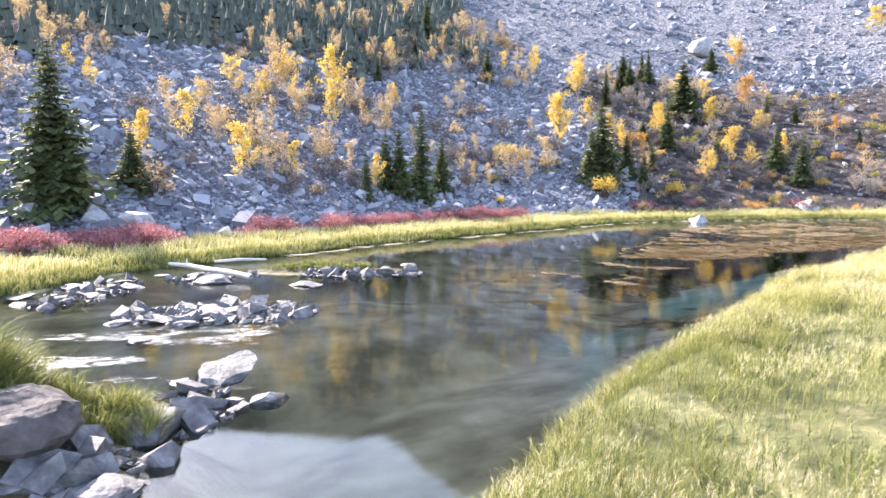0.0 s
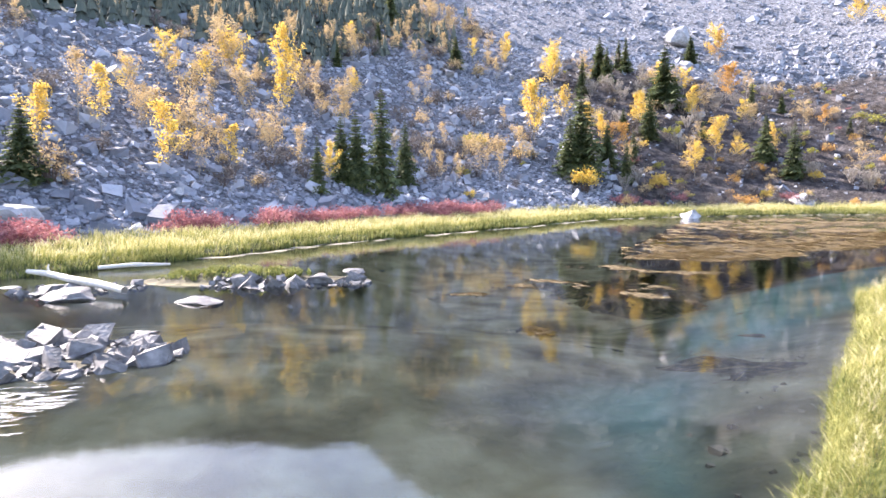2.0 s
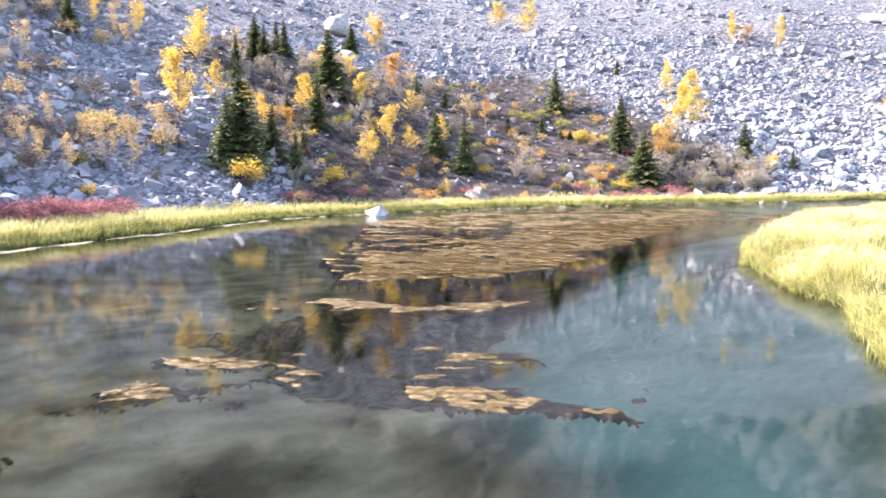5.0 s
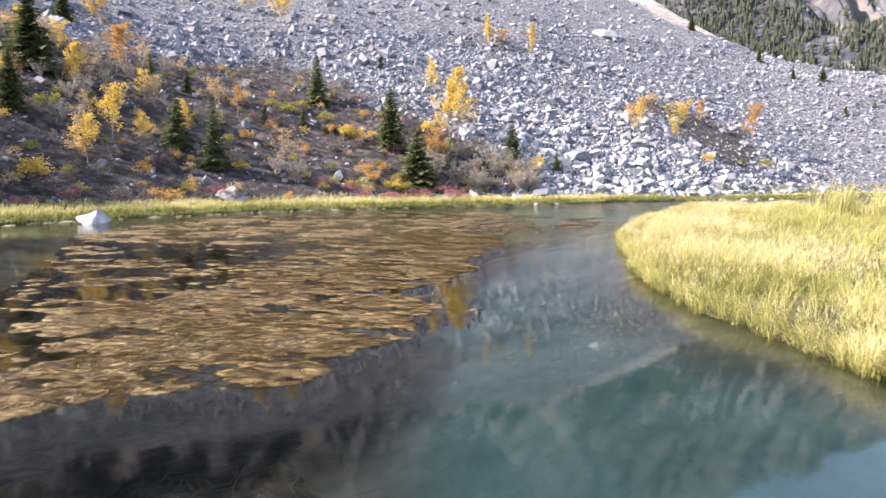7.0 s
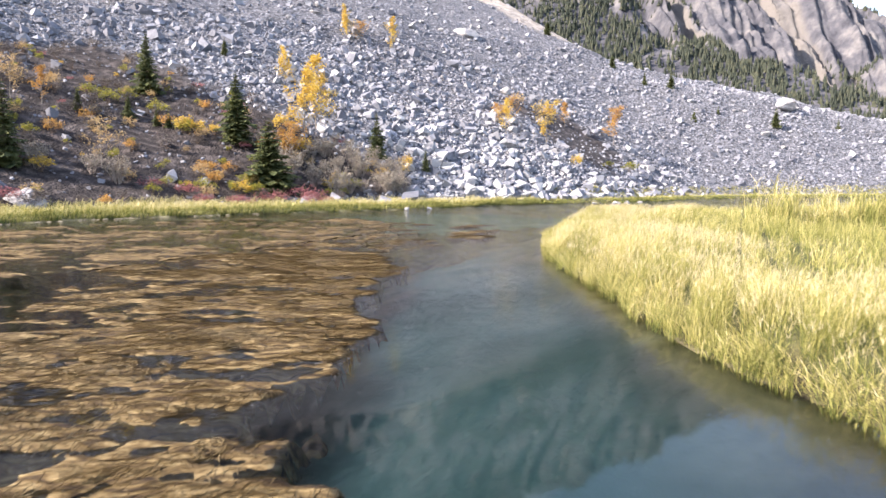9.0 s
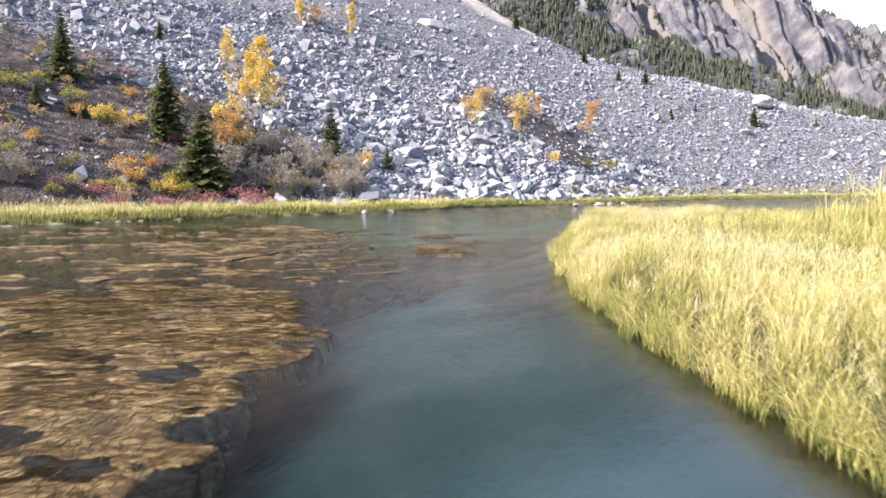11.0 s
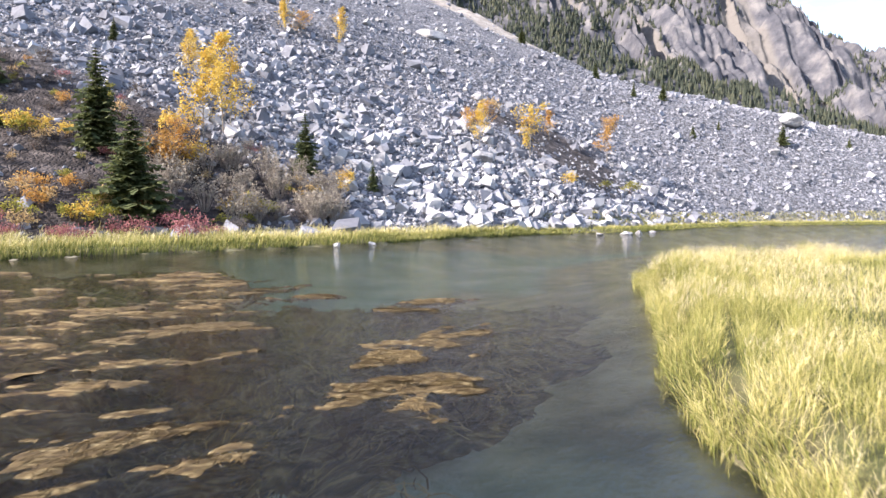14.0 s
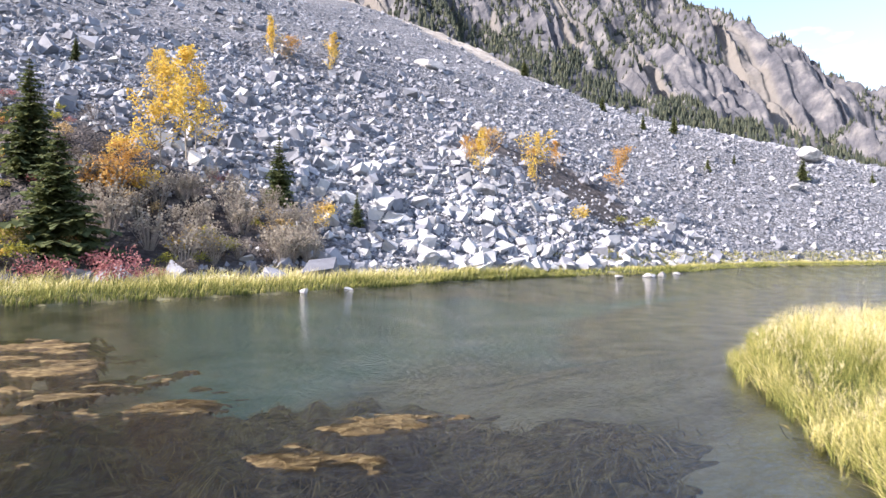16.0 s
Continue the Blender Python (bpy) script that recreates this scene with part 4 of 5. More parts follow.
def aspen_meshes(seed, leaves, count, spread):
    """Trunk, limbs and crown of a thin autumn tree of unit height: ragged plumes of leaf along rising limbs."""
    r = np.random.default_rng(seed)
    sway = r.uniform(-0.06, 0.06, 2)
    ks = np.linspace(0, 1, 6)
    axis = np.array([(sway[0] * k * k, sway[1] * k * (1 - k) * 2, k * 0.98 - 0.01) for k in ks])
    tv, tf = tube(axis, [0.009, 0.008, 0.0065, 0.005, 0.003, 0.001], 6)
    limbs, spots, weights = [], [], []
    for i in range(20):
        k = 0.16 + 0.78 * (i + r.uniform(-0.4, 0.4)) / 19
        k = min(max(k, 0.12), 0.95)
        p = np.array([np.interp(k, ks, axis[:, c]) for c in range(3)])
        a, ln = r.uniform(0, 2 * np.pi), spread * (1.2 - 0.85 * k) * r.uniform(0.45, 1.25)
        tip = p + np.array([np.cos(a), np.sin(a), r.uniform(0.7, 1.5)]) * ln
        tip[2] = min(tip[2], 1.0)
        mid = (p + tip) / 2 + np.array([0, 0, -0.08 * ln])
        limbs.append(tube([p, mid, tip], [0.005, 0.0035, 0.001], 4))
        full = r.choice([0.15, 0.6, 1.0, 1.6]) * (0.5 + 0.8 * k)
        for q in np.linspace(0.3, 1.05, 5):
            spots.append(p * (1 - q) + tip * q)
            weights.append(full * (0.4 + q))
    for k in np.linspace(0.6, 1.0, 6):
        spots.append(np.array([np.interp(k, ks, axis[:, c]) for c in range(3)]))
        weights.append(1.2)
    spots, weights = np.array(spots), np.array(weights)
    pick = spots[r.choice(len(spots), count, p=weights / weights.sum())]
    c = pick + r.normal(0, 1, (count, 3)) * (0.03, 0.03, 0.034)
    lv, lf = leaf_quads(c, 0.023, r)
    bv, bf = joined(limbs)
    return (np_mesh("trunk", tv, tf, M_ASPEN_BARK, True), np_mesh("branchwork", bv, bf, M_ASPEN_BARK, True), np_mesh("crown", lv, lf, leaves))


def shrub_meshes(seed, leaves, count, wide, leaf=0.066):
    """Stems and leaves of a many-stemmed shrub of unit height."""
    r = np.random.default_rng(seed)
    stems, pts = [], []
    for i in range(12):
        a, q = r.uniform(0, 2 * np.pi), wide * np.sqrt(r.uniform(0.05, 1))
        tip = np.array([np.cos(a) * q, np.sin(a) * q, r.uniform(0.55, 1.0) * (1 - 0.35 * (q / wide) ** 2)])
        mid = tip * (0.4, 0.4, 0.55)
        stems.append(tube([(np.cos(a) * 0.05, np.sin(a) * 0.05, -0.05), mid, tip], [0.014, 0.009, 0.003], 3))
        for _ in range(4):
            k = r.uniform(0.35, 1)
            pts.append(mid * (1 - k) + tip * k)
    pts = np.array(pts)
    c = pts[r.integers(0, len(pts), count)] + r.normal(0, 1, (count, 3)) * (0.10 * wide / 0.6, 0.10 * wide / 0.6, 0.085)
    c[:, 2] = np.maximum(c[:, 2], 0.03)
    lv, lf = leaf_quads(c, leaf, r)
    sv, sf = joined(stems)
    return (np_mesh("branchwork", sv, sf, M_TWIG, True), np_mesh("foliage", lv, lf, leaves))


def willow_meshes(seed):
    """A sheaf of upright dry twigs with a haze of small faded leaves, unit height."""
    r = np.random.default_rng(seed)
    stems, pts = [], []
    for i in range(34):
        a, q = r.uniform(0, 2 * np.pi), 0.5 * np.sqrt(r.uniform(0.02, 1))
        tip = np.array([np.cos(a) * q, np.sin(a) * q, r.uniform(0.6, 1.0) * (1 - 0.5 * q * q)])
        mid = tip * (0.55, 0.55, 0.5)
        stems.append(tube([(np.cos(a) * 0.06, np.sin(a) * 0.06, -0.05), mid, tip], [0.010, 0.007, 0.002], 3))
        for k in np.linspace(0.25, 1.05, 5):
            pts.append(mid * (1 - k) + tip * k)
    pts = np.array(pts)
    c = pts[r.integers(0, len(pts), 420)] + r.normal(0, 0.035, (420, 3))
    lv, lf = leaf_quads(c, 0.05, r)
    sv, sf = joined(stems)
    return (np_mesh("branchwork", sv, sf, M_DRY_TWIG, True), np_mesh("foliage", lv, lf, M_WILLOW))


def plant(name, meshes, x, y, high, label, category, group, turn, wide=1.0, z=None):
    """An empty at the root with the parts under it."""
    ob = new(name)
    ob.empty_display_size = 0.2
    base = float(ground_z(np.array([x]), np.array([y]))[0]) if z is None else z
    ob.matrix_basis = pose(x, y, base - 0.02, 0, 0, turn) @ Matrix.Diagonal((high * wide, high * wide, high, 1))
    for me in meshes:
        tagged(child(me.name.split(".")[0], me, ob), kind="stuff" if me.name[:10] == "branchwork" else "")
    return tagged(ob, label, category, group)


SPRUCES = [spruce_meshes(400 + k, (0.19, 0.23, 0.27, 0.21)[k % 4]) for k in range(6)]
ASPENS = [aspen_meshes(420 + k, M_YELLOW, 1500 if k % 2 else 1050, (0.24, 0.30, 0.36)[k % 3]) for k in range(8)]
AMBERS = [aspen_meshes(440 + k, M_ORANGE, 1150, (0.28, 0.36)[k % 2]) for k in range(3)]
PALES = [aspen_meshes(460 + k, M_PALE, 700, (0.24, 0.33)[k % 2]) for k in range(4)]
WILLOWS = [willow_meshes(540 + k) for k in range(4)]
SHRUBS = {key: [shrub_meshes(480 + 10 * i + k, mat, n, w) for k in range(3)] for i, (key, mat, n, w) in enumerate((
    ("red", M_RED, 430, 0.8), ("grey", M_GREY, 360, 0.6), ("olive", M_OLIVE, 400, 0.6), ("yellow", M_YELLOW, 380, 0.55), ("orange", M_ORANGE, 340, 0.6), ("pale", M_PALE, 290, 0.6)))}

SPRUCE_AT = [(2.6, 84.3, 11.7), (5.4, 89.7, 7.5), (-0.1, 83.3, 8.2), (-1.7, 83.5, 7.4), (-3.8, 78.1, 5.7), (30.8, 104.3, 12.6), (28.9, 103.0, 8.8), (45.2, 114.9, 7.2), (53.2, 127.9, 10.7),
             (46.0, 141.4, 7.7), (46.5, 138.5, 6.9), (68.2, 149.4, 6.3), (88.3, 112.8, 8.0), (86.1, 96.3, 8.5), (81.7, 88.2, 7.6), (106.4, 115.4, 2.8), (99.8, 84.7, 6.1), (71.9, 122.4, 3.5),
             (62.1, 103.3, 8.2), (-26.0, 53.8, 12.9), (-22.9, 60.8, 5.6), (6.5, 161.0, 10.1), (103.0, 79.1, 3.1), (205.1, 33.7, 4.8), (202.9, 64.3, 3.5), (206.5, 58.2, 4.1), (212.0, 74.1, 3.7),
             (191.2, 51.4, 2.9), (200.0, 46.5, 2.1), (228.8, 96.8, 4.8), (219.0, 19.0, 2.8), (82.8, 105.7, 2.2), (54.8, 116.3, 2.8), (76.8, 111.7, 2.6), (68.6, 150.0, 5.5), (3.5, 147.0, 5.1),
             (-3.9, 133.3, 5.0), (18.2, 143.1, 6.4), (81.4, 108.8, 2.8), (83.1, 104.1, 2.1)]
ASPEN_AT = [(-22.2, 73.6, 6.0), (-21.3, 95.0, 4.4), (-16.1, 102.9, 7.5), (-10.2, 111.1, 9.1), (-1.3, 134.4, 7.1), (-0.7, 119.6, 4.6), (-9.5, 99.2, 7.5), (-9.0, 85.9, 5.0), (-11.4, 76.0, 4.6),
             (-15.6, 70.3, 6.0), (-5.9, 81.1, 4.9), (-2.8, 81.2, 4.4), (26.6, 114.3, 9.2), (35.3, 135.8, 8.5), (33.4, 121.8, 6.2), (37.1, 113.8, 4.9), (44.9, 119.2, 5.6), (54.5, 134.2, 5.4),
             (72.7, 147.8, 7.8), (29.0, 148.3, 6.6), (22.2, 148.3, 5.0), (107.3, 151.7, 6.0), (-24.0, 73.5, 6.5), (-23.8, 65.5, 5.4), (-39.1, 85.5, 3.5), (26.6, 114.6, 8.1), (35.5, 137.9, 6.9),
             (45.1, 117.3, 6.5), (106.6, 151.5, 6.3), (107.7, 141.2, 8.2), (141.9, 115.2, 5.8), (146.8, 107.0, 5.0), (98.6, 93.4, 9.6), (110.7, 107.3, 3.5), (131.2, 70.3, 7.6), (94.4, 92.3, 8.6),
             (99.9, 93.6, 7.1), (105.8, 103.9, 5.0), (129.0, 76.5, 6.0), (139.4, 113.3, 5.0), (142.9, 105.0, 4.5), (-34.3, 80.3, 3.3), (-22.3, 95.0, 5.9), (-17.7, 102.7, 8.5), (-23.5, 85.5, 4.1),
             (-18.8, 100.0, 4.2), (-1.6, 118.1, 4.9), (-1.7, 143.2, 4.8)]
AMBER_AT = [(65.8, 130.1, 6.3), (38.2, 112.4, 4.1), (66.9, 130.2, 6.6), (73.3, 147.3, 6.9), (88.5, 90.4, 4.7), (131.3, 79.2, 3.5), (151.8, 72.2, 4.6), (136.7, 77.8, 4.1), (39.6, 111.0, 4.8),
             (53.7, 129.0, 4.7), (88.9, 91.9, 2.9), (157.3, 63.8, 7.2), (73.8, 113.7, 4.2), (141.0, 111.2, 4.2)]
BUSH_AT = [(16.9, 108.9, 2.8), (30.1, 99.5, 3.5), (41.0, 100.7, 2.5), (13.1, 98.5, 1.8), (17.6, 109.3, 2.3), (29.9, 99.8, 3.5), (83.3, 101.2, 2.2), (63.7, 100.8, 1.9), (129.8, 64.6, 2.1),
             (144.7, 58.9, 2.2), (95.5, 81.2, 1.6), (100.9, 80.9, 1.8), (49.5, 115.7, 2.1), (89.0, 83.0, 1.6), (87.3, 84.1, 1.3), (77.2, 89.1, 1.5), (40.8, 100.5, 2.4), (54.6, 97.2, 1.7),
             (78.2, 87.6, 1.7), (13.3, 100.2, 1.5), (13.1, 90.5, 1.3), (22.7, 104.8, 0.9)]
for k, (x, y, h) in enumerate(SPRUCE_AT):
    wide = 1.55 if (x, y) == (81.7, 88.2) else (0.9 if -10 < x < 10 else (1.1 if h < 4 else 1.25))
    plant("spruce", SPRUCES[k % 6], x, y, h, "dark green spruce rooted among the talus rocks" if h > 4 else "small dark spruce sapling on the slope", "conifer", "spruces on the slope", 53 * k, wide)
for k, (x, y, h) in enumerate(ASPEN_AT):
    if x < 8 and k % 3 == 1:
        plant("pale_aspen", PALES[k % 4], x, y, h, "nearly bare aspen with faded straw leaves", "tree", "faded aspens", 71 * k)
    else:
        plant("yellow_aspen", ASPENS[k % 8], x, y, h, "slender aspen with golden yellow autumn leaves", "tree", "yellow aspens", 71 * k)
for k, (x, y, h) in enumerate(AMBER_AT):
    plant("orange_aspen", AMBERS[k % 3], x, y, h, "small aspen with orange autumn leaves", "tree", "orange aspens", 39 * k, 1.2)
for k, (x, y, h) in enumerate(BUSH_AT):
    plant("yellow_bush", SHRUBS["yellow" if k % 3 else "olive"][k % 3], x, y, h, "round bush with yellow-green autumn leaves", "bush", "yellow bushes", 47 * k, 1.1)


def scatter(count, box, test, r):
    x, y = r.uniform(box[0], box[1], count * 30), r.uniform(box[2], box[3], count * 30)
    keep = test(x, y)
    return np.c_[x[keep], y[keep]][:count]


# crimson dogwood along the foot of the slope
r2 = np.random.default_rng(21)
red = scatter(130, (-34, 16, 40, 90), lambda x, y: (toe_distance(x, y) > -4.2) & (toe_distance(x, y) < 1.0) & (fractal(x, y, 7, 2, 91) > -0.25), r2)
red2 = scatter(12, (28, 92, 70, 98), lambda x, y: (toe_distance(x, y) > -1.5) & (toe_distance(x, y) < 3.5) & (fractal(x, y, 9, 2, 92) > 0.0), r2)
for k, (x, y) in enumerate(np.r_[red, red2]):
    plant("red_dogwood", SHRUBS["red"][k % 3], float(x), float(y), float(r2.uniform(1.1, 2.0)), "low crimson dogwood shrub behind the bank grass", "shrub", "crimson shrubs", 61 * k)
# shrubs that stand out on the shoulder and at the foot of the talus
for k, (key, x, y, h) in enumerate((
        ("yellow", 83.2, 101.9, 2.3), ("yellow", 86.0, 99.6, 1.7), ("yellow", 84.4, 100.8, 1.9), ("olive", 81.4, 112.0, 2.2), ("olive", 83.8, 111.5, 1.9), ("olive", 84.5, 107.3, 2.0),
        ("olive", 80.3, 114.7, 1.7), ("orange", 87.9, 91.9, 3.4), ("orange", 89.3, 91.2, 2.6), ("yellow", 90.6, 90.1, 2.8), ("orange", 77.8, 93.5, 1.9), ("orange", 76.6, 91.2, 1.8),
        ("yellow", 77.2, 88.5, 1.9), ("olive", 79.1, 89.3, 1.7), ("olive", 74.5, 91.0, 1.7), ("olive", 89.0, 83.9, 1.8), ("olive", 89.5, 82.3, 1.6), ("pale", 94.6, 81.5, 1.9),
        ("pale", 101.1, 81.2, 2.0), ("pale", 96.0, 83.5, 1.6), ("yellow", 99.0, 80.4, 1.3), ("orange", 80.3, 92.6, 1.5), ("red", 70.5, 94.0, 1.3), ("yellow", 93.1, 94.8, 2.6),
        ("orange", 135.7, 79.4, 2.6), ("pale", 146.8, 80.3, 2.6), ("orange", 150.2, 75.5, 2.2), ("olive", 139.9, 61.8, 1.4))):
    plant(key + "_shrub", SHRUBS[key][k % 3], x, y, h, {"yellow": "bright yellow autumn shrub on the dark slope", "olive": "yellow-green shrub on the dark slope", "orange": "orange autumn shrub on the dark slope",
                                                       "pale": "straw-coloured dry shrub by the talus foot", "red": "crimson shrub on the dark slope"}[key], "shrub", key + " shrubs on the slope", 83 * k, 1.1)
# mixed brush on the shaded shoulder
brush = scatter(400, (28, 116, 70, 155), lambda x, y: (toe_distance(x, y) > 0.5) & (zone_masks(x, y)["brush"] > 0.5), r2)
for k, (x, y) in enumerate(brush):
    key = ("grey", "grey", "olive", "orange", "grey", "yellow", "pale", "red", "olive", "grey", "pale", "olive", "grey", "pale", "grey", "grey", "olive", "grey")[int(r2.integers(0, 18))]
    h = float(r2.uniform(0.6, 1.3) if key in ("red", "yellow", "olive") else r2.uniform(0.8, 1.9))
    label = {"grey": "grey-brown leafless willow shrub on the slope", "olive": "olive green shrub on the brushy slope", "orange": "orange autumn shrub on the brushy slope",
             "yellow": "yellow autumn shrub on the brushy slope", "pale": "straw-coloured dry shrub on the slope", "red": "crimson shrub on the brushy slope"}[key]
    plant(key + "_shrub", SHRUBS[key][k % 3], float(x), float(y), h, label, "shrub", key + " shrubs on the slope", 67 * k)
grey = scatter(46, (85, 99, 76, 94), lambda x, y: (toe_distance(x, y) > 3) & (toe_distance(x, y) < 15) & (zone_masks(x, y)["brush"] > 0.3), r2)
for k, (x, y) in enumerate(grey):
    plant("willow_shrub", WILLOWS[k % 4], float(x), float(y), float(r2.uniform(1.6, 3.2)), "tall grey willow shrub with thin dry twigs", "shrub", "willows on the slope", 29 * k)
# taller mixed growth on the western part of the shoulder
thick = scatter(80, (26, 74, 96, 152), lambda x, y: (toe_distance(x, y) > 5) & (zone_masks(x, y)["brush"] > 0.4), r2)
for k, (x, y) in enumerate(thick):
    if k % 8 == 0:
        plant("spruce", SPRUCES[k % 6], float(x), float(y), float(r2.uniform(3.5, 7.5)), "dark green spruce rooted among the talus rocks", "conifer", "spruces on the slope", 53 * k)
    elif k % 9 == 1:
        plant("yellow_aspen", ASPENS[k % 8], float(x), float(y), float(r2.uniform(3.5, 6.0)), "slender aspen with golden yellow autumn leaves", "tree", "yellow aspens", 71 * k, 1.2)
    elif k % 4 == 3:
        plant("pale_aspen", PALES[k % 4], float(x), float(y), float(r2.uniform(3.0, 5.5)), "nearly bare aspen with faded straw leaves", "tree", "faded aspens", 31 * k, 1.2)
    else:
        plant("willow_shrub", WILLOWS[k % 4], float(x), float(y), float(r2.uniform(2.0, 3.4)), "tall grey willow shrub with thin dry twigs", "shrub", "willows on the slope", 29 * k)
# faded growth on the western talus
west = scatter(330, (-55, 28, 60, 175), lambda x, y: (toe_distance(x, y) > 8) & (toe_distance(x, y) < 90) & (fractal(x, y, 16, 3, 93) > -0.12), r2)
for k, (x, y) in enumerate(west):
    if k % 5 < 2:
        plant("pale_aspen", PALES[k % 4], float(x), float(y), float(r2.uniform(3.0, 6.0)), "nearly bare aspen with faded straw leaves", "tree", "faded aspens", 31 * k)
    else:
        plant("pale_shrub", SHRUBS["pale" if k % 3 == 0 else "grey"][k % 3], float(x), float(y), float(r2.uniform(1.2, 3.4)), "straw-coloured dry shrub among the rocks", "shrub", "dry shrubs", 31 * k)

# ---- far woods ----
def jagged_conifer(seed):
    r = np.random.default_rng(seed)
    vs, fs = [], []
    for tier, (z0, z1, w) in enumerate(((0.06, 0.55, 0.23), (0.32, 0.78, 0.165), (0.58, 1.0, 0.10))):
        n, b = 7, len(vs)
        vs.append((0, 0, z1))
        for j in range(n):
            a = 2 * np.pi * j / n + tier
            q = w * r.uniform(0.65, 1.25)
            vs.append((q * np.cos(a), q * np.sin(a), z0 + r.uniform(-0.05, 0.04)))
        fs += [(b, b + 1 + j, b + 1 + (j + 1) % n) for j in range(n)]
    return np.array(vs, float), np.array(fs)


def wood(places, heights, r):
    templates = [jagged_conifer(500 + k) for k in range(6)]
    vs, fs, n = [], [], 0
    kind = r.integers(0, 6, len(places))
    for k, (tv, tf) in enumerate(templates):
        sel = np.where(kind == k)[0]
        a = r.uniform(0, 6.28, len(sel))
        c, s = np.cos(a)[:, None], np.sin(a)[:, None]
        h = heights[sel][:, None]
        v = np.stack([(tv[:, 0] * c - tv[:, 1] * s) * h, (tv[:, 0] * s + tv[:, 1] * c) * h, tv[:, 2] * h], -1) + places[sel][:, None, :]
        vs.append(v.reshape(-1, 3))
        fs.append((tf[None] + (np.arange(len(sel)) * len(tv))[:, None, None] + n).reshape(-1, 3))
        n += len(sel) * len(tv)
    return np.concatenate(vs), np.concatenate(fs)


x, y = rng.uniform(-200, 40, 18000), rng.uniform(60, 330, 18000)
keep = rng.uniform(0.05, 1, 18000) * (0.75 + 0.5 * value_noise(x / 9, y / 9, 94)) < zone_masks(x, y)["woods"]
x, y = x[keep], y[keep]
wv, wf = wood(np.c_[x, y, ground_z(x, y) - 0.3], rng.uniform(2.6, 6.0, len(x)), rng)
tagged(new("hill_forest", np_mesh("hill_forest", wv, wf, M_HILL_TREE)), "dense conifer forest on the upper hillside, its colour paled for haze", "forest", kind="stuff")

count = 42000
az, r = rng.uniform(58, 112, count), 300 + 520 * rng.uniform(0, 1, count) ** 1.5
k = (r - 300) / 560
_, loose = mountain_parts(az, r)
belt = smooth((0.36 - k + 0.22 * fractal(az * 12, r, 120, 3, 95)) / 0.10)
ledges = 0.8 * smooth((fractal(az * 9 + 150 * k, r, 60, 3, 96) + 0.06) / 0.15) * (1 - loose)
keep = rng.uniform(0, 1, count) < np.maximum(belt * (1 - 0.5 * loose) * (0.3 + 0.7 * smooth((fractal(az * 10, r, 34, 3, 98) + 0.2) / 0.3)), ledges)
az, r = az[keep], r[keep]
x, y = 50 + r * np.sin(np.radians(az)), 50 + r * np.cos(np.radians(az))
wv, wf = wood(np.c_[x, y, mountain_z(az, r) + 1.0], rng.uniform(3.5, 8.0, len(x)), rng)
tagged(new("mountain_forest", np_mesh("mountain_forest", wv, wf, M_FAR_TREE)), "conifer forest on the far mountainside", "forest", kind="stuff")


# ---- grass ----
def blades(x, y, z, high, width, r, lean_dir, lean, fine=True, base_tip=0.0):
    """Bent tapering blades as one mesh's arrays, with a root-to-tip value."""
    n = len(x)
    a = lean_dir + r.normal(0, 1.3, n)
    ln = np.abs(lean + r.normal(0, 0.22, n))
    ks = np.array([0, 0.42, 0.78, 1.0]) if fine else np.array([0, 0.55, 1.0])
    plume = r.uniform(0, 1, n) < 0.35
    ws = np.array([1.0, 0.95, 0.6, 0.06]) if fine else np.array([1.0, 0.8, 0.08])
    wp = np.array([0.6, 0.5, 1.25, 0.2]) if fine else np.array([0.7, 1.0, 0.15])
    turn = r.uniform(0, 2 * np.pi, n)
    sx, sy = np.cos(turn), np.sin(turn)
    rows, tips = [], []
    for j, k in enumerate(ks):
        cx, cy = x + np.cos(a) * ln * high * k ** 2, y + np.sin(a) * ln * high * k ** 2
        cz = z + high * k * (1 - 0.35 * ln * k)
        w = width * np.where(plume, wp[j], ws[j]) * 0.5
        rows += [np.stack([cx - sx * w, cy - sy * w, cz], -1), np.stack([cx + sx * w, cy + sy * w, cz], -1)]
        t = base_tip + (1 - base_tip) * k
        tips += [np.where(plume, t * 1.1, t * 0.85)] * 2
    v = np.stack(rows, 1)
    m = len(ks) * 2
    q = np.array([(2 * j, 2 * j + 1, 2 * j + 3, 2 * j + 2) for j in range(len(ks) - 1)])
    f = (q[None] + (np.arange(n) * m)[:, None, None]).reshape(-1, 4)
    return v.reshape(-1, 3), f, np.stack(tips, 1).ravel()


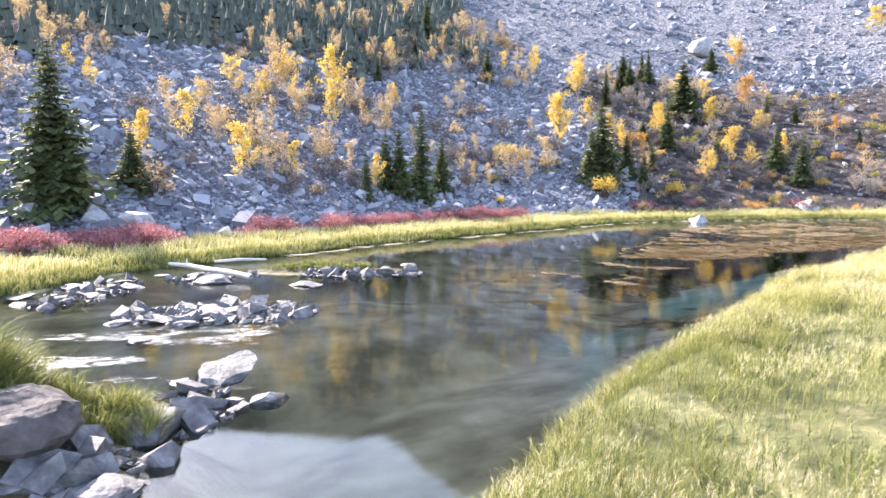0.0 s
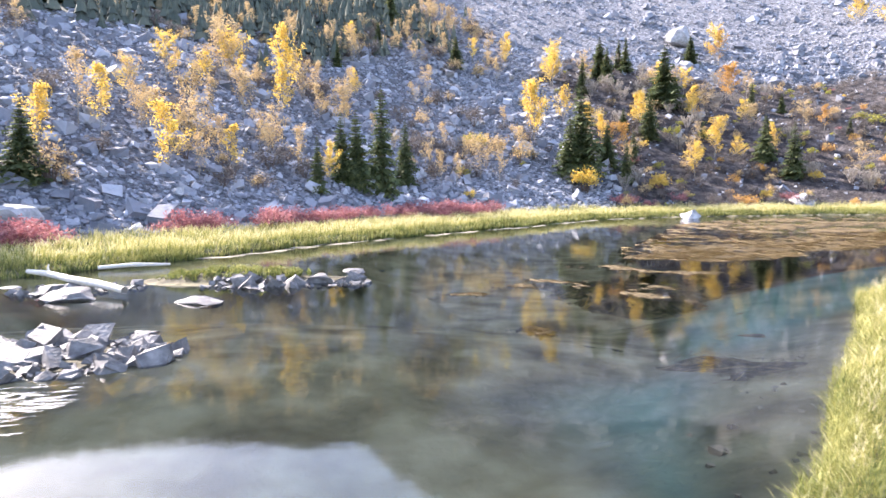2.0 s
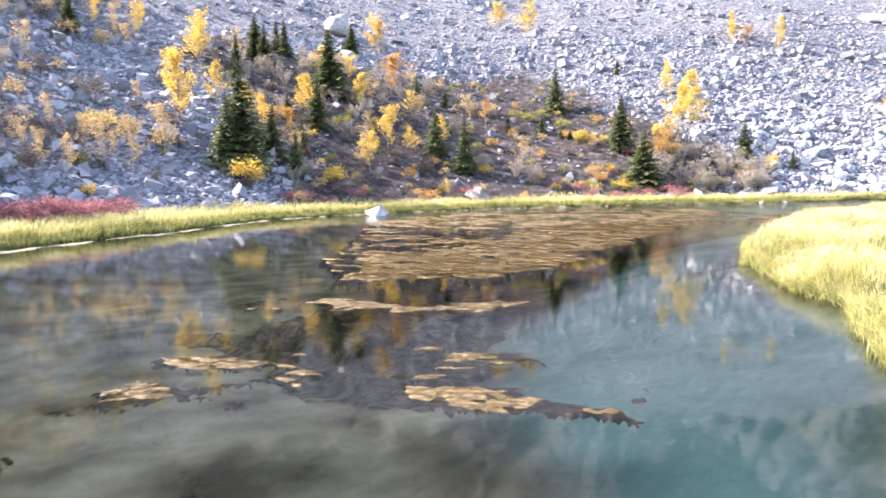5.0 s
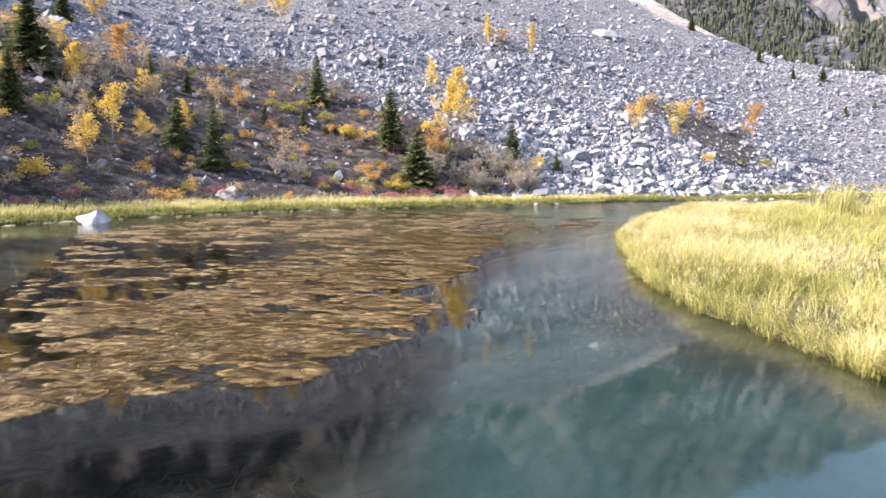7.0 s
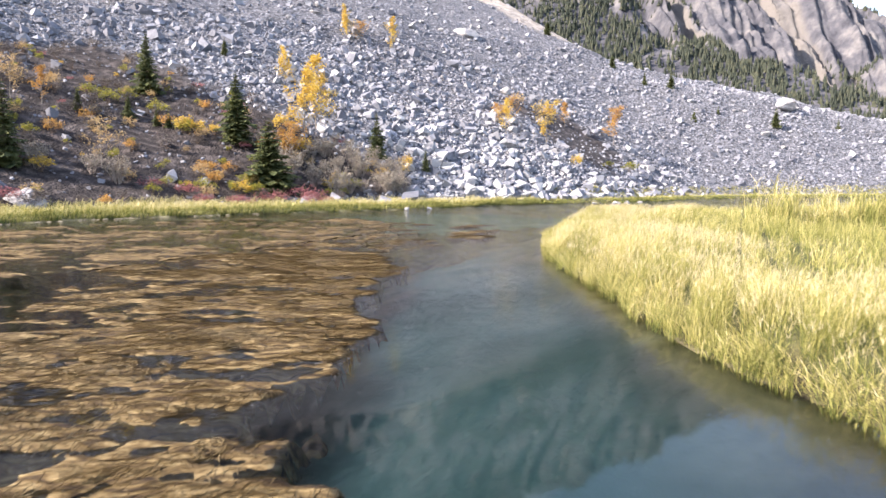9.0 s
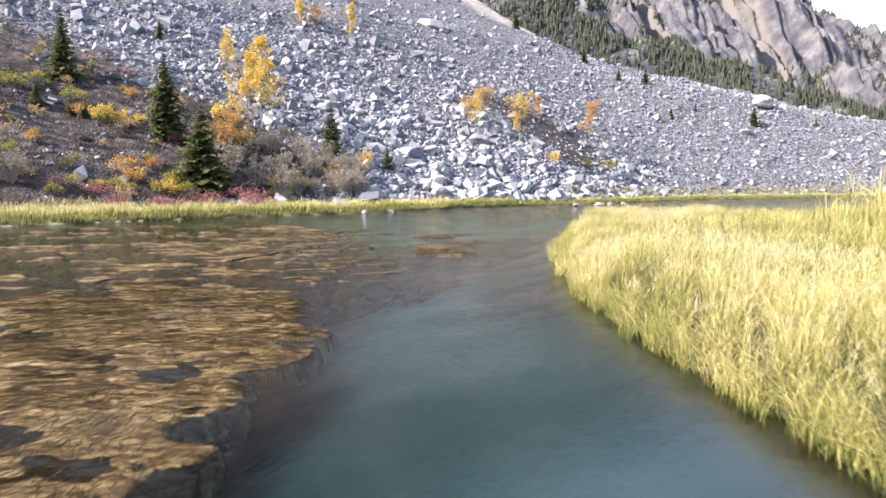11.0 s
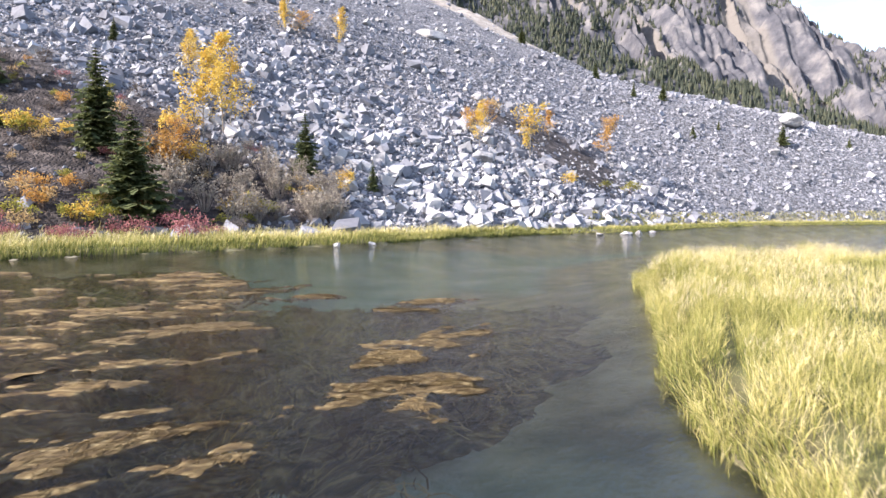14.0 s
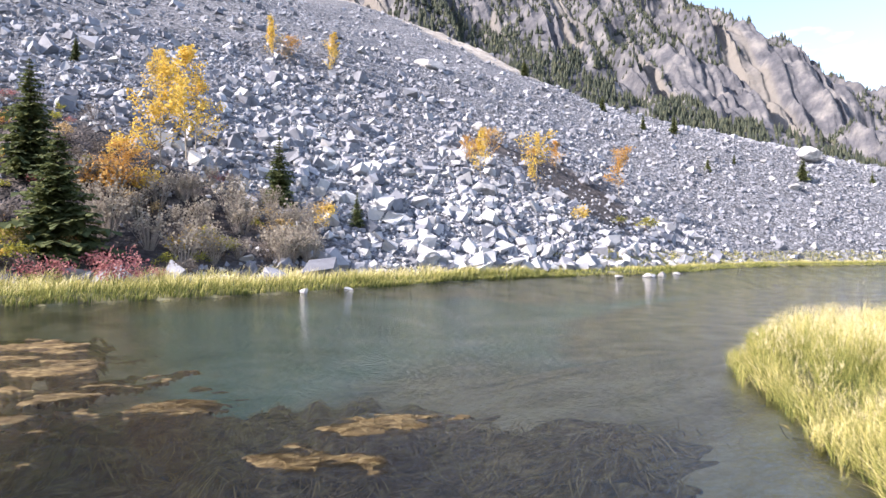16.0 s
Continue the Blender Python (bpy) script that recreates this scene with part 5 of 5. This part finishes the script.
def meadow(name, count, box, test, high, width, r, lean_dir, lean, fine, label, clump=0.5):
    x, y = r.uniform(box[0], box[1], count), r.uniform(box[2], box[3], count)
    keep = test(x, y)
    x, y = x[keep], y[keep]
    # every blade belongs to a tussock: it stands nearer to the middle and leans outwards
    cell = 0.8
    ix, iy = np.floor(x / cell), np.floor(y / cell)
    cx, cy = (ix + 0.2 + 0.6 * hashed(ix, iy, 34)) * cell, (iy + 0.2 + 0.6 * hashed(ix, iy, 35)) * cell
    size, tone = hashed(ix, iy, 36), hashed(ix, iy, 37)
    broad = value_noise(x / 2.6, y / 2.6, 32)
    keep = r.uniform(0, 1, len(x)) < np.clip(0.45 + clump * (size - 0.35) + 0.7 * (broad - 0.4), 0.12, 1)
    x, y, cx, cy, size, tone, broad = (q[keep] for q in (x, y, cx, cy, size, tone, broad))
    x, y = cx + (x - cx) * 0.78, cy + (y - cy) * 0.78
    off = np.hypot(x - cx, y - cy) / cell
    h = high * (0.25 + 0.5 * size + 0.65 * broad) * (1.05 - 0.5 * off) * r.uniform(0.6, 1.15, len(x))
    s = shore_distance(x, y)
    h *= 0.72 + 0.28 * smooth(s / 0.8)
    wx, wy = (x - cx) / cell * 1.6 + 0.75 * math.cos(lean_dir), (y - cy) / cell * 1.6 + 0.75 * math.sin(lean_dir)
    # most blades are side leaves that start part of the way up their stalk
    up = np.where(r.uniform(0, 1, len(x)) < 0.62, r.uniform(0.15, 0.62, len(x)), 0.0)
    v, f, tip = blades(x, y, ground_z(x, y) - 0.03 + up * h, h * np.where(up > 0, 0.45, 1.0), width * r.uniform(0.6, 1.3, len(x)), r, np.arctan2(wy, wx), np.where(up > 0, lean * 2.2, lean), fine)
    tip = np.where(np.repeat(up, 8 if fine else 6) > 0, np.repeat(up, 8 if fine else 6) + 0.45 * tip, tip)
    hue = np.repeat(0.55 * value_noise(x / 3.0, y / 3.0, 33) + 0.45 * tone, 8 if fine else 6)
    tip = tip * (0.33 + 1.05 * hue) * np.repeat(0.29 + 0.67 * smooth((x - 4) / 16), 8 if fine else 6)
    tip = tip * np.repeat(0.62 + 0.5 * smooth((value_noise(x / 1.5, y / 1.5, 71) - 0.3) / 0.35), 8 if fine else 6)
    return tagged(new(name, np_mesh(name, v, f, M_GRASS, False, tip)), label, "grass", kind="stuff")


rg = np.random.default_rng(77)
bank_x, bank_y = np.array([p[0] for p in SOUTH_BANK]), np.array([p[1] for p in SOUTH_BANK])


def south(x, y, lo, hi):
    line = np.interp(x, bank_x[4:26], bank_y[4:26])
    res = (y < line + 3) & (y > line - 6 - 2.2 * hi)
    a, b = x[res], y[res]
    s = shore_distance(a, b)
    res[res] = (s > lo) & (s < hi) & (toe_distance(a, b) < -12)
    return res


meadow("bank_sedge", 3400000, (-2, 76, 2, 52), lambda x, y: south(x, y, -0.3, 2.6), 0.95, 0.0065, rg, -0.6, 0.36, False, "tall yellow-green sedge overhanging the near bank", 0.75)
# a fringe that hangs over the water's edge
x, y = rg.uniform(-2, 76, 1800000), rg.uniform(2, 52, 1800000)
keep = south(x, y, -0.2, 0.35)
x, y = x[keep], y[keep]
e = 0.3
gxs, gys = shore_distance(x + e, y) - shore_distance(x - e, y), shore_distance(x, y + e) - shore_distance(x, y - e)
v, f, tip = blades(x, y, np.maximum(ground_z(x, y), 0.0) + rg.uniform(-0.02, 0.18, len(x)), rg.uniform(0.2, 0.5, len(x)), 0.009 * rg.uniform(0.6, 1.4, len(x)), rg, np.arctan2(-gys, -gxs), 0.75, False)
tip = tip * np.repeat(0.45 + 0.75 * value_noise(x / 1.3, y / 1.3, 39), 6)
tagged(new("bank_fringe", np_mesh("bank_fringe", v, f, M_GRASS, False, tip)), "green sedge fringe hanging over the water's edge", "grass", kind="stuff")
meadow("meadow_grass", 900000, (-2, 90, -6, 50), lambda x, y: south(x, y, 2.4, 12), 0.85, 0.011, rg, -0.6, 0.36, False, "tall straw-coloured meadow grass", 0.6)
meadow("far_meadow_grass", 55000, (-10, 140, -40, 45), lambda x, y: south(x, y, 12.5, 45), 0.85, 0.07, rg, -0.6, 0.4, False, "straw-coloured grass across the meadow", 0.6)
# the far bank: thickest at the water's edge
segs = [(q, w, math.hypot(w[0] - q[0], w[1] - q[1])) for q, w in zip(NORTH_SHORE[2:29], NORTH_SHORE[3:30])]
xs, ys = [], []
for (ax, ay), (bx, by), ln in segs:
    m = int(ln * 620)
    t, o = rg.uniform(0, 1, m), 10.5 * rg.uniform(0, 1, m) ** 1.9 - 0.15
    xs.append(ax + (bx - ax) * t - (by - ay) / ln * o)
    ys.append(ay + (by - ay) * t + (bx - ax) / ln * o)
x, y = np.concatenate(xs), np.concatenate(ys)
s = shore_distance(x, y)
keep = (s > -0.15) & (toe_distance(x, y) < np.where(x > 118, 3.2, np.where(x > 92, 1.2, 2.2))) & (rg.uniform(0, 1, len(x)) < 0.35 + 0.9 * value_noise(x / 1.4, y / 1.4, 52))
x, y, s = x[keep], y[keep], s[keep]
lump = value_noise(x / 1.1, y / 1.1, 51)
high = (0.46 + 0.6 * lump) * (1 - 0.45 * smooth((x - 106) / 14)) * rg.uniform(0.6, 1.2, len(x)) * (0.7 + 0.3 * smooth(s / 1.0))
v, f, tip = blades(x, y, np.maximum(ground_z(x, y), 0) - 0.02, high, 0.04 * rg.uniform(0.6, 1.3, len(x)), rg, np.where(s < 0.5, -1.2, -0.6), 0.4, False)
tip = np.clip(tip * np.repeat((0.2 + 0.45 * value_noise(x / 6, y / 6, 53) + 0.65 * smooth((s - 0.2) / 1.4)) * (1 - 0.3 * smooth((x - 106) / 14)), 6), 0, 1.2)
tagged(new("far_bank_sedge", np_mesh("far_bank_sedge", v, f, M_GRASS, False, tip)), "yellow-green sedge fringe along the far bank", "grass", kind="stuff")
meadow("reeds", 60000, (50, 60, 28, 44), lambda x, y: (np.hypot((x - 56) / 2.6, (y - 35) / 6.0) < rg.uniform(0.2, 1, len(x))), 2.5, 0.02, rg, -0.6, 0.25, False, "tall yellow-green reeds on the near meadow", 0.6)
meadow("islet_grass", 30000, (-9.5, 0, 36, 41), lambda x, y: np.hypot((x + 4.6) / 3.2, (y - 38.6) / 1.2) < 1, 0.6, 0.03, rg, -0.6, 0.3, False, "pale green grass tuft on the islet", 0.6)
meadow("tuft_grass", 190000, (-9.5, -4.0, 10, 15), lambda x, y: (np.hypot((x + 5.3) / 0.8, (y - 12.9) / 0.6) < 1) | (np.hypot((x + 7.4) / 1.2, (y - 12.9) / 0.8) < 1), 2.3, 0.013, rg, -0.4, 0.35, True, "bright green grass tuft on the rocks", 0.9)


# pale feathery seed heads above the near sedge
x, y = rg.uniform(-2, 76, 200000), rg.uniform(2, 52, 200000)
keep = south(x, y, 0.1, 5.0) & (value_noise(x / 2.6, y / 2.6, 32) + 0.5 * value_noise(x / 0.8, y / 0.8, 38) > 0.72)
x, y = x[keep][:30000], y[keep][:30000]
top = ground_z(x, y) + 0.95 * (0.5 + 0.5 * value_noise(x / 2.6, y / 2.6, 32)) * rg.uniform(0.6, 1.0, len(x))
rep6 = np.repeat(np.arange(len(x)), 4)
v, f, tip = blades(x[rep6] + rg.normal(0, 0.012, len(rep6)), y[rep6] + rg.normal(0, 0.012, len(rep6)), top[rep6] - rg.uniform(0, 0.12, len(rep6)), rg.uniform(0.06, 0.16, len(rep6)), np.full(len(rep6), 0.006), rg, -0.6, 0.7, False)
tagged(new("seed_heads", np_mesh("seed_heads", v, f, M_PLUME, False)), "pale feathery seed heads of the bank grass", "grass", kind="stuff")


# ---- pondweed ----
def tangled(x, y):
    """Cushions and knots of weed, about -1 to 0.4."""
    u, v = x * 0.42 - y * 0.91, x * 0.91 + y * 0.42
    return 0.4 - np.abs(fractal(u * 0.55, v, 0.8, 2, 66)) - 0.7 * np.abs(fractal(u * 0.6, v, 0.3, 2, 68)) + 0.25 * fractal(u, v, 0.13, 1, 69)


def weed_height(x, y, f, top, lump, rim):
    """Upper face of a weed bed at the surface, sloping to the river bed within the rim of its field."""
    face = top - 0.6 * lump * (1 - np.sqrt(np.clip(f / 0.45, 0, 1))) + lump * tangled(x, y)
    w = smooth((f + rim) / rim)
    return np.clip(ground_z(x, y), top - 0.38, top - 0.05) * (1 - w) + face * w


def raft_height(x, y, f, top, lump, rim):
    """Upper face of a thin floating raft, dipping under at its rim."""
    return top - 0.6 * lump * (1 - np.sqrt(np.clip(f / 0.45, 0, 1))) + lump * tangled(x, y) + np.minimum(f, 0) * 0.5


def bed_height(x, y, f, tall, lump, rim):
    """Upper face of drowned weed: soft mounds on the river bed."""
    w = smooth((f + rim) / (2 * rim))
    return np.minimum(ground_z(x, y), -0.1) * (1 - 0.5 * tall * w) + w * (0.12 + lump * tangled(x, y)) - 0.02


def weed_sheet(name, box, step, field, top, lump, rim, mat, r, test=None, height=weed_height):
    """A lumpy sheet of weed over the part of the box where the field allows it."""
    gx, gy = np.meshgrid(np.arange(box[0], box[1], step), np.arange(box[2], box[3], step))
    x, y = gx.ravel() + r.uniform(-0.35, 0.35, gx.size) * step, gy.ravel() + r.uniform(-0.35, 0.35, gx.size) * step
    f = field(x, y)
    z = height(x, y, f, top, lump, rim)
    ok = f > -rim if test is None else (f > -rim) & test(gx.ravel(), gy.ravel())
    idx = np.arange(gx.size).reshape(gx.shape)
    quads = np.stack([idx[:-1, :-1], idx[:-1, 1:], idx[1:, 1:], idx[1:, :-1]], -1).reshape(-1, 4)
    quads = quads[ok[quads].all(1)]
    used, inv = np.unique(quads, return_inverse=True)
    return np_mesh(name, np.c_[x, y, z][used], inv.reshape(-1, 4), mat, True)


def strands(name, x, y, r, length, width, mat, field, shape, heading=-62, jitter=0.5, lift=0.02, height=weed_height):
    """Thin curling strands that lie on a weed bed and trail with the current."""
    n, steps = len(x), 4
    ang = radians(heading) + 2.4 * fractal(x, y, 1.3, 2, 44) + r.normal(0, jitter, n)
    ln = length * r.uniform(0.4, 1.4, n)
    bend = r.normal(0, 0.4, n)
    high = lift * r.uniform(0.1, 1.0, n)
    wide = width * r.uniform(0.6, 1.4, n)
    cx, cy, rows = x.copy(), y.copy(), []
    for j in range(steps):
        k = j / (steps - 1)
        w = wide * (0.5 + 1.4 * k * (1 - k)) * 0.5
        z = height(cx, cy, np.maximum(field(cx, cy), -0.1 * shape[2]), *shape) + high * (0.4 + 2.0 * k * (1 - k))
        rows += [np.stack([cx - np.sin(ang) * w, cy + np.cos(ang) * w, z], -1), np.stack([cx + np.sin(ang) * w, cy - np.cos(ang) * w, z + 0.004], -1)]
        cx, cy = cx + np.cos(ang) * ln / (steps - 1), cy + np.sin(ang) * ln / (steps - 1)
        ang = ang + bend
    v = np.stack(rows, 1).reshape(-1, 3)
    q = np.array([(2 * j, 2 * j + 1, 2 * j + 3, 2 * j + 2) for j in range(steps - 1)])
    f = (q[None] + (np.arange(n) * 2 * steps)[:, None, None]).reshape(-1, 4)
    return np_mesh(name, v, f, mat, False)


MAT_SHAPE = (0.022, 0.06, 0.42)


def near_mat(x, y):
    return (x < 50) & (y < 58)


for step, test in ((0.075, near_mat), (0.13, lambda x, y: ~near_mat(x - 0.2, y - 0.2))):
    box = (13, 50.2, 40, 58.2) if step < 0.1 else (13, 68, 40, 82)
    tagged(new("pondweed_mat", weed_sheet("pondweed_mat", box, step, mat_field, *MAT_SHAPE, M_MATTED, rg, test=test)), "golden-brown pondweed mat with dark gaps at the water surface", "pondweed", kind="stuff")
x, y = np.r_[rg.uniform(13, 68, 60000), rg.uniform(14, 48, 170000)], np.r_[rg.uniform(40, 82, 60000), rg.uniform(40, 58, 170000)]
keep = rg.uniform(-0.05, 0.45, len(x)) < mat_field(x, y)
tagged(new("pondweed_strands", strands("pondweed_strands", x[keep], y[keep], rg, 0.30, 0.009, M_STRAND, mat_field, MAT_SHAPE)), "golden pondweed strands trailing in the current", "pondweed", kind="stuff")


def matted_patch(cx, cy, ra, rb, turn, seed):
    """A ragged raft of matted weed at the surface with loose strands on it."""
    c, s = math.cos(turn), math.sin(turn)

    def raft(x, y):
        u, v = (x - cx) * c + (y - cy) * s, (y - cy) * c - (x - cx) * s
        return 0.5 - np.hypot(u / ra, v / rb) * 0.6 + 1.1 * fractal(u * 0.5 + 7 * seed, v, 0.45, 3, 67)
    m, r = max(ra, rb) * 1.5, np.random.default_rng(seed)
    shape = (0.012, 0.045, 0.14)
    ob = new("pondweed_patch")
    ob.matrix_basis = pose(cx, cy, 0)
    me = weed_sheet("matted_top", (cx - m, cx + m, cy - m, cy + m), 0.06, raft, *shape, M_RAFT, r, height=raft_height)
    me.transform(Matrix.Translation((-cx, -cy, 0)))
    tagged(child("matted_top", me, ob), kind="stuff")
    x, y = r.uniform(cx - m, cx + m, 1600), r.uniform(cy - m, cy + m, 1600)
    keep = raft(x, y) > 0.1
    me = strands("strand_fringe", x[keep], y[keep], r, 0.28, 0.010, M_STRAND, raft, shape, math.degrees(turn), 0.6, height=raft_height)
    me.transform(Matrix.Translation((-cx, -cy, 0)))
    tagged(child("strand_fringe", me, ob), kind="stuff")
    return tagged(ob, "small tan pondweed patch floating at the surface", "pondweed", "floating pondweed patches")


for k, (cx, cy, ra, rb) in enumerate(((12.4, 39.4, 1.5, 0.5), (14.3, 37.6, 1.1, 0.4), (8.4, 35.8, 1.0, 0.5), (7.0, 34.6, 0.8, 0.4), (11.1, 33.8, 0.9, 0.5), (10.5, 32.0, 1.4, 0.45),
                                     (4.9, 33.0, 0.6, 0.3), (12.3, 40.4, 1.2, 0.3), (5.4, 26.7, 0.6, 0.3), (55.1, 53.6, 1.2, 0.8), (58.1, 55.5, 0.7, 0.5), (53.1, 53.4, 0.5, 0.4), (50.1, 52.5, 0.8, 0.6),
                                     (58.3, 61.1, 1.6, 0.45), (55.2, 63.0, 1.6, 0.5), (50.9, 56.8, 1.1, 0.5), (51.3, 52.6, 0.8, 0.5), (52.7, 53.6, 0.6, 0.4), (47.5, 54.8, 1.2, 0.7), (44.5, 53.4, 1.0, 0.6),
                                     (52.4, 58.9, 1.5, 0.5), (54.3, 58.9, 1.2, 0.45), (48.2, 54.2, 0.8, 0.4), (46.9, 53.8, 0.9, 0.6), (56.2, 66.8, 1.6, 0.5), (61.5, 64.5, 1.5, 0.4),
                                     (60.1, 55.5, 0.8, 0.4), (59.9, 59.2, 0.6, 0.3), (60.2, 61.8, 1.5, 0.4), (55.5, 60.8, 1.3, 0.4))):
    grow = 1.25 if cx > 44 else 1.1
    matted_patch(cx, cy, ra * grow, rb * grow, radians(-38 + 23 * math.sin(k * 2.3)), k)


def off_channel(x, y):
    """Nothing over the clear channel, rising to one past its edge."""
    dist, _ = line_distance(x, y, CHANNEL + CHANNEL[:1])
    return smooth(np.where(inside(x, y, CHANNEL), 0, dist - 0.4) / 2.0)


# drowned weed over the bed in broken cushions, with fronds that point down the current
def drowned(box, zone, bias, tall, label, fronds, heading):
    shape = (tall, 0.16, 0.55)

    def field(x, y):
        u, v = x * 0.55 - y * 0.83, x * 0.83 + y * 0.55
        return bias + 0.75 * fractal(u * 0.6, v, 2.4, 3, 46) + 0.4 * fractal(u * 0.7, v, 0.6, 2, 49) - 0.9 * (1 - zone(x, y))
    tagged(new("drowned_weed", weed_sheet("drowned_weed", box, 0.11, field, *shape, M_DROWNED, rg, height=bed_height)), label, "pondweed", kind="stuff")
    x, y = rg.uniform(box[0], box[1], fronds), rg.uniform(box[2], box[3], fronds)
    keep = field(x, y) > rg.uniform(-0.5, 0.3, fronds)
    me = strands("pondweed_fronds", x[keep], y[keep], rg, 0.6, 0.028, M_FROND, field, shape, heading, 0.4, 0.1, bed_height)
    tagged(new("pondweed_fronds", me), "brown pondweed fronds waving under the surface", "pondweed", kind="stuff")


drowned((42, 68, 48, 66), lambda x, y: smooth((x - 43) / 4) * smooth((68 - x) / 7) * smooth((y - 49.2 - 0.06 * (x - 44)) / 2) * smooth((65 - y) / 4), 0.05, 1.15,
        "dark drowned weed cushions over the river bed", 30000, 12)
drowned((1, 24, 22, 47), lambda x, y: smooth((mat_inner(x, y) + 9) / 5) * smooth((y - 27 - 0.35 * x) / 4) * smooth((23 - x) / 3) * off_channel(x, y), -0.14, 0.8,
        "dark drowned weed cushions in the pool", 30000, -30)
drowned((5.5, 12.5, 21.5, 27.5), lambda x, y: smooth((2.6 - np.hypot((x - 8.6) / 1.3, (y - 24.3) / 0.8)) / 1.4), -0.3, 0.9,
        "brown drowned weed clump in the clear channel", 5000, -30)


# ---- driftwood, mud and foam ----
log = new("driftwood_log")
log.matrix_basis = pose(-13.2, 40.0, 0.32, 0, 0, 0)
lv, lf = tube([(0, 0, 0.05), (1.4, -1.3, 0.08), (2.9, -2.9, 0.04), (4.4, -4.2, 0.0), (5.75, -5.5, -0.08)], [0.10, 0.13, 0.14, 0.15, 0.13], 10)
child("trunk", np_mesh("trunk", lv, lf, M_DRIFT, True), log)
tv, tf = tube([(1.4, -1.3, 0.12), (1.25, -1.0, 0.3), (1.2, -0.8, 0.42)], [0.05, 0.04, 0.015], 6)
child("branch_stub", np_mesh("branch_stub", tv, tf, M_DRIFT, True), log)
tagged(log, "bleached driftwood log lying across the river rocks", "log")
log2 = new("driftwood_pole")
log2.matrix_basis = pose(-11.5, 43.0, 0.14)
lv, lf = tube([(0, 0, 0.0), (1.5, 0.3, 0.08), (3.0, 0.9, 0.0)], [0.09, 0.10, 0.06], 8)
child("trunk", np_mesh("trunk", lv, lf, M_DRIFT, True), log2)
tagged(log2, "short bleached driftwood pole at the bank", "log")


def ribbon_patch(x, y, ang, length, width, z):
    """Thin lumpy lens shapes lying on the water."""
    vs, fs, n = [], [], 0
    for cx, cy, a, ln, w in zip(x, y, ang, length, width):
        ring = []
        for j in range(9):
            t = 2 * math.pi * j / 9
            q = 1 + 0.35 * math.sin(3 * t + cx * 7) * math.cos(2 * t + cy * 5)
            u, v = ln * q * math.cos(t), w * q * math.sin(t)
            ring.append((cx + u * math.cos(a) - v * math.sin(a), cy + u * math.sin(a) + v * math.cos(a), z))
        vs += ring + [(cx, cy, z + 0.35 * w)]
        fs += [(n + j, n + (j + 1) % 9, n + 9) for j in range(9)]
        n += 10
    return np.array(vs), np.array(fs)


n = 3600
x = rg.uniform(-17, -4.4, n)
y = np.where(rg.uniform(0, 1, n) < 0.6, 18.7 + rg.normal(0, 0.9, n), 21.4 + 0.15 * (x + 9) + rg.normal(0, 0.6, n))
keep = (fractal(x * 0.35, y, 1.1, 3, 47) > 0.08) & (rg.uniform(0, 1, n) < 0.7)
x, y = x[keep], y[keep]
fv, ff = ribbon_patch(x, y, 0.12 + rg.normal(0, 0.12, len(x)), rg.uniform(0.04, 0.32, len(x)), 0.010 * rg.uniform(0.2, 1.0, len(x)) ** 2 + 0.002, 0.004)
tagged(new("rapids_foam", np_mesh("rapids_foam", fv, ff, M_FOAM, True)), "white broken water of the small rapids", "foam", kind="stuff")
# pale silt and floating debris rim along the far bank
ex, ey = [], []
for (ax, ay), (bx, by) in zip(NORTH_SHORE[6:16], NORTH_SHORE[7:17]):
    m = int(math.hypot(bx - ax, by - ay) * 1.6)
    t = rg.uniform(0, 1, m)
    ex.append(ax + (bx - ax) * t)
    ey.append(ay + (by - ay) * t)
ex, ey = np.concatenate(ex), np.concatenate(ey)
ex, ey = ex + rg.uniform(0.2, 1.3, len(ex)) * 0.75, ey - rg.uniform(0.2, 1.3, len(ex)) * 0.65
mv, mf = ribbon_patch(ex, ey, 0.75 + rg.normal(0, 0.15, len(ex)), rg.uniform(0.3, 1.1, len(ex)), rg.uniform(0.05, 0.2, len(ex)), 0.004)
tagged(new("floating_debris", np_mesh("floating_debris", mv, mf, M_MUD, True)), "pale floating scum and leaves along the bank", "debris", kind="stuff")
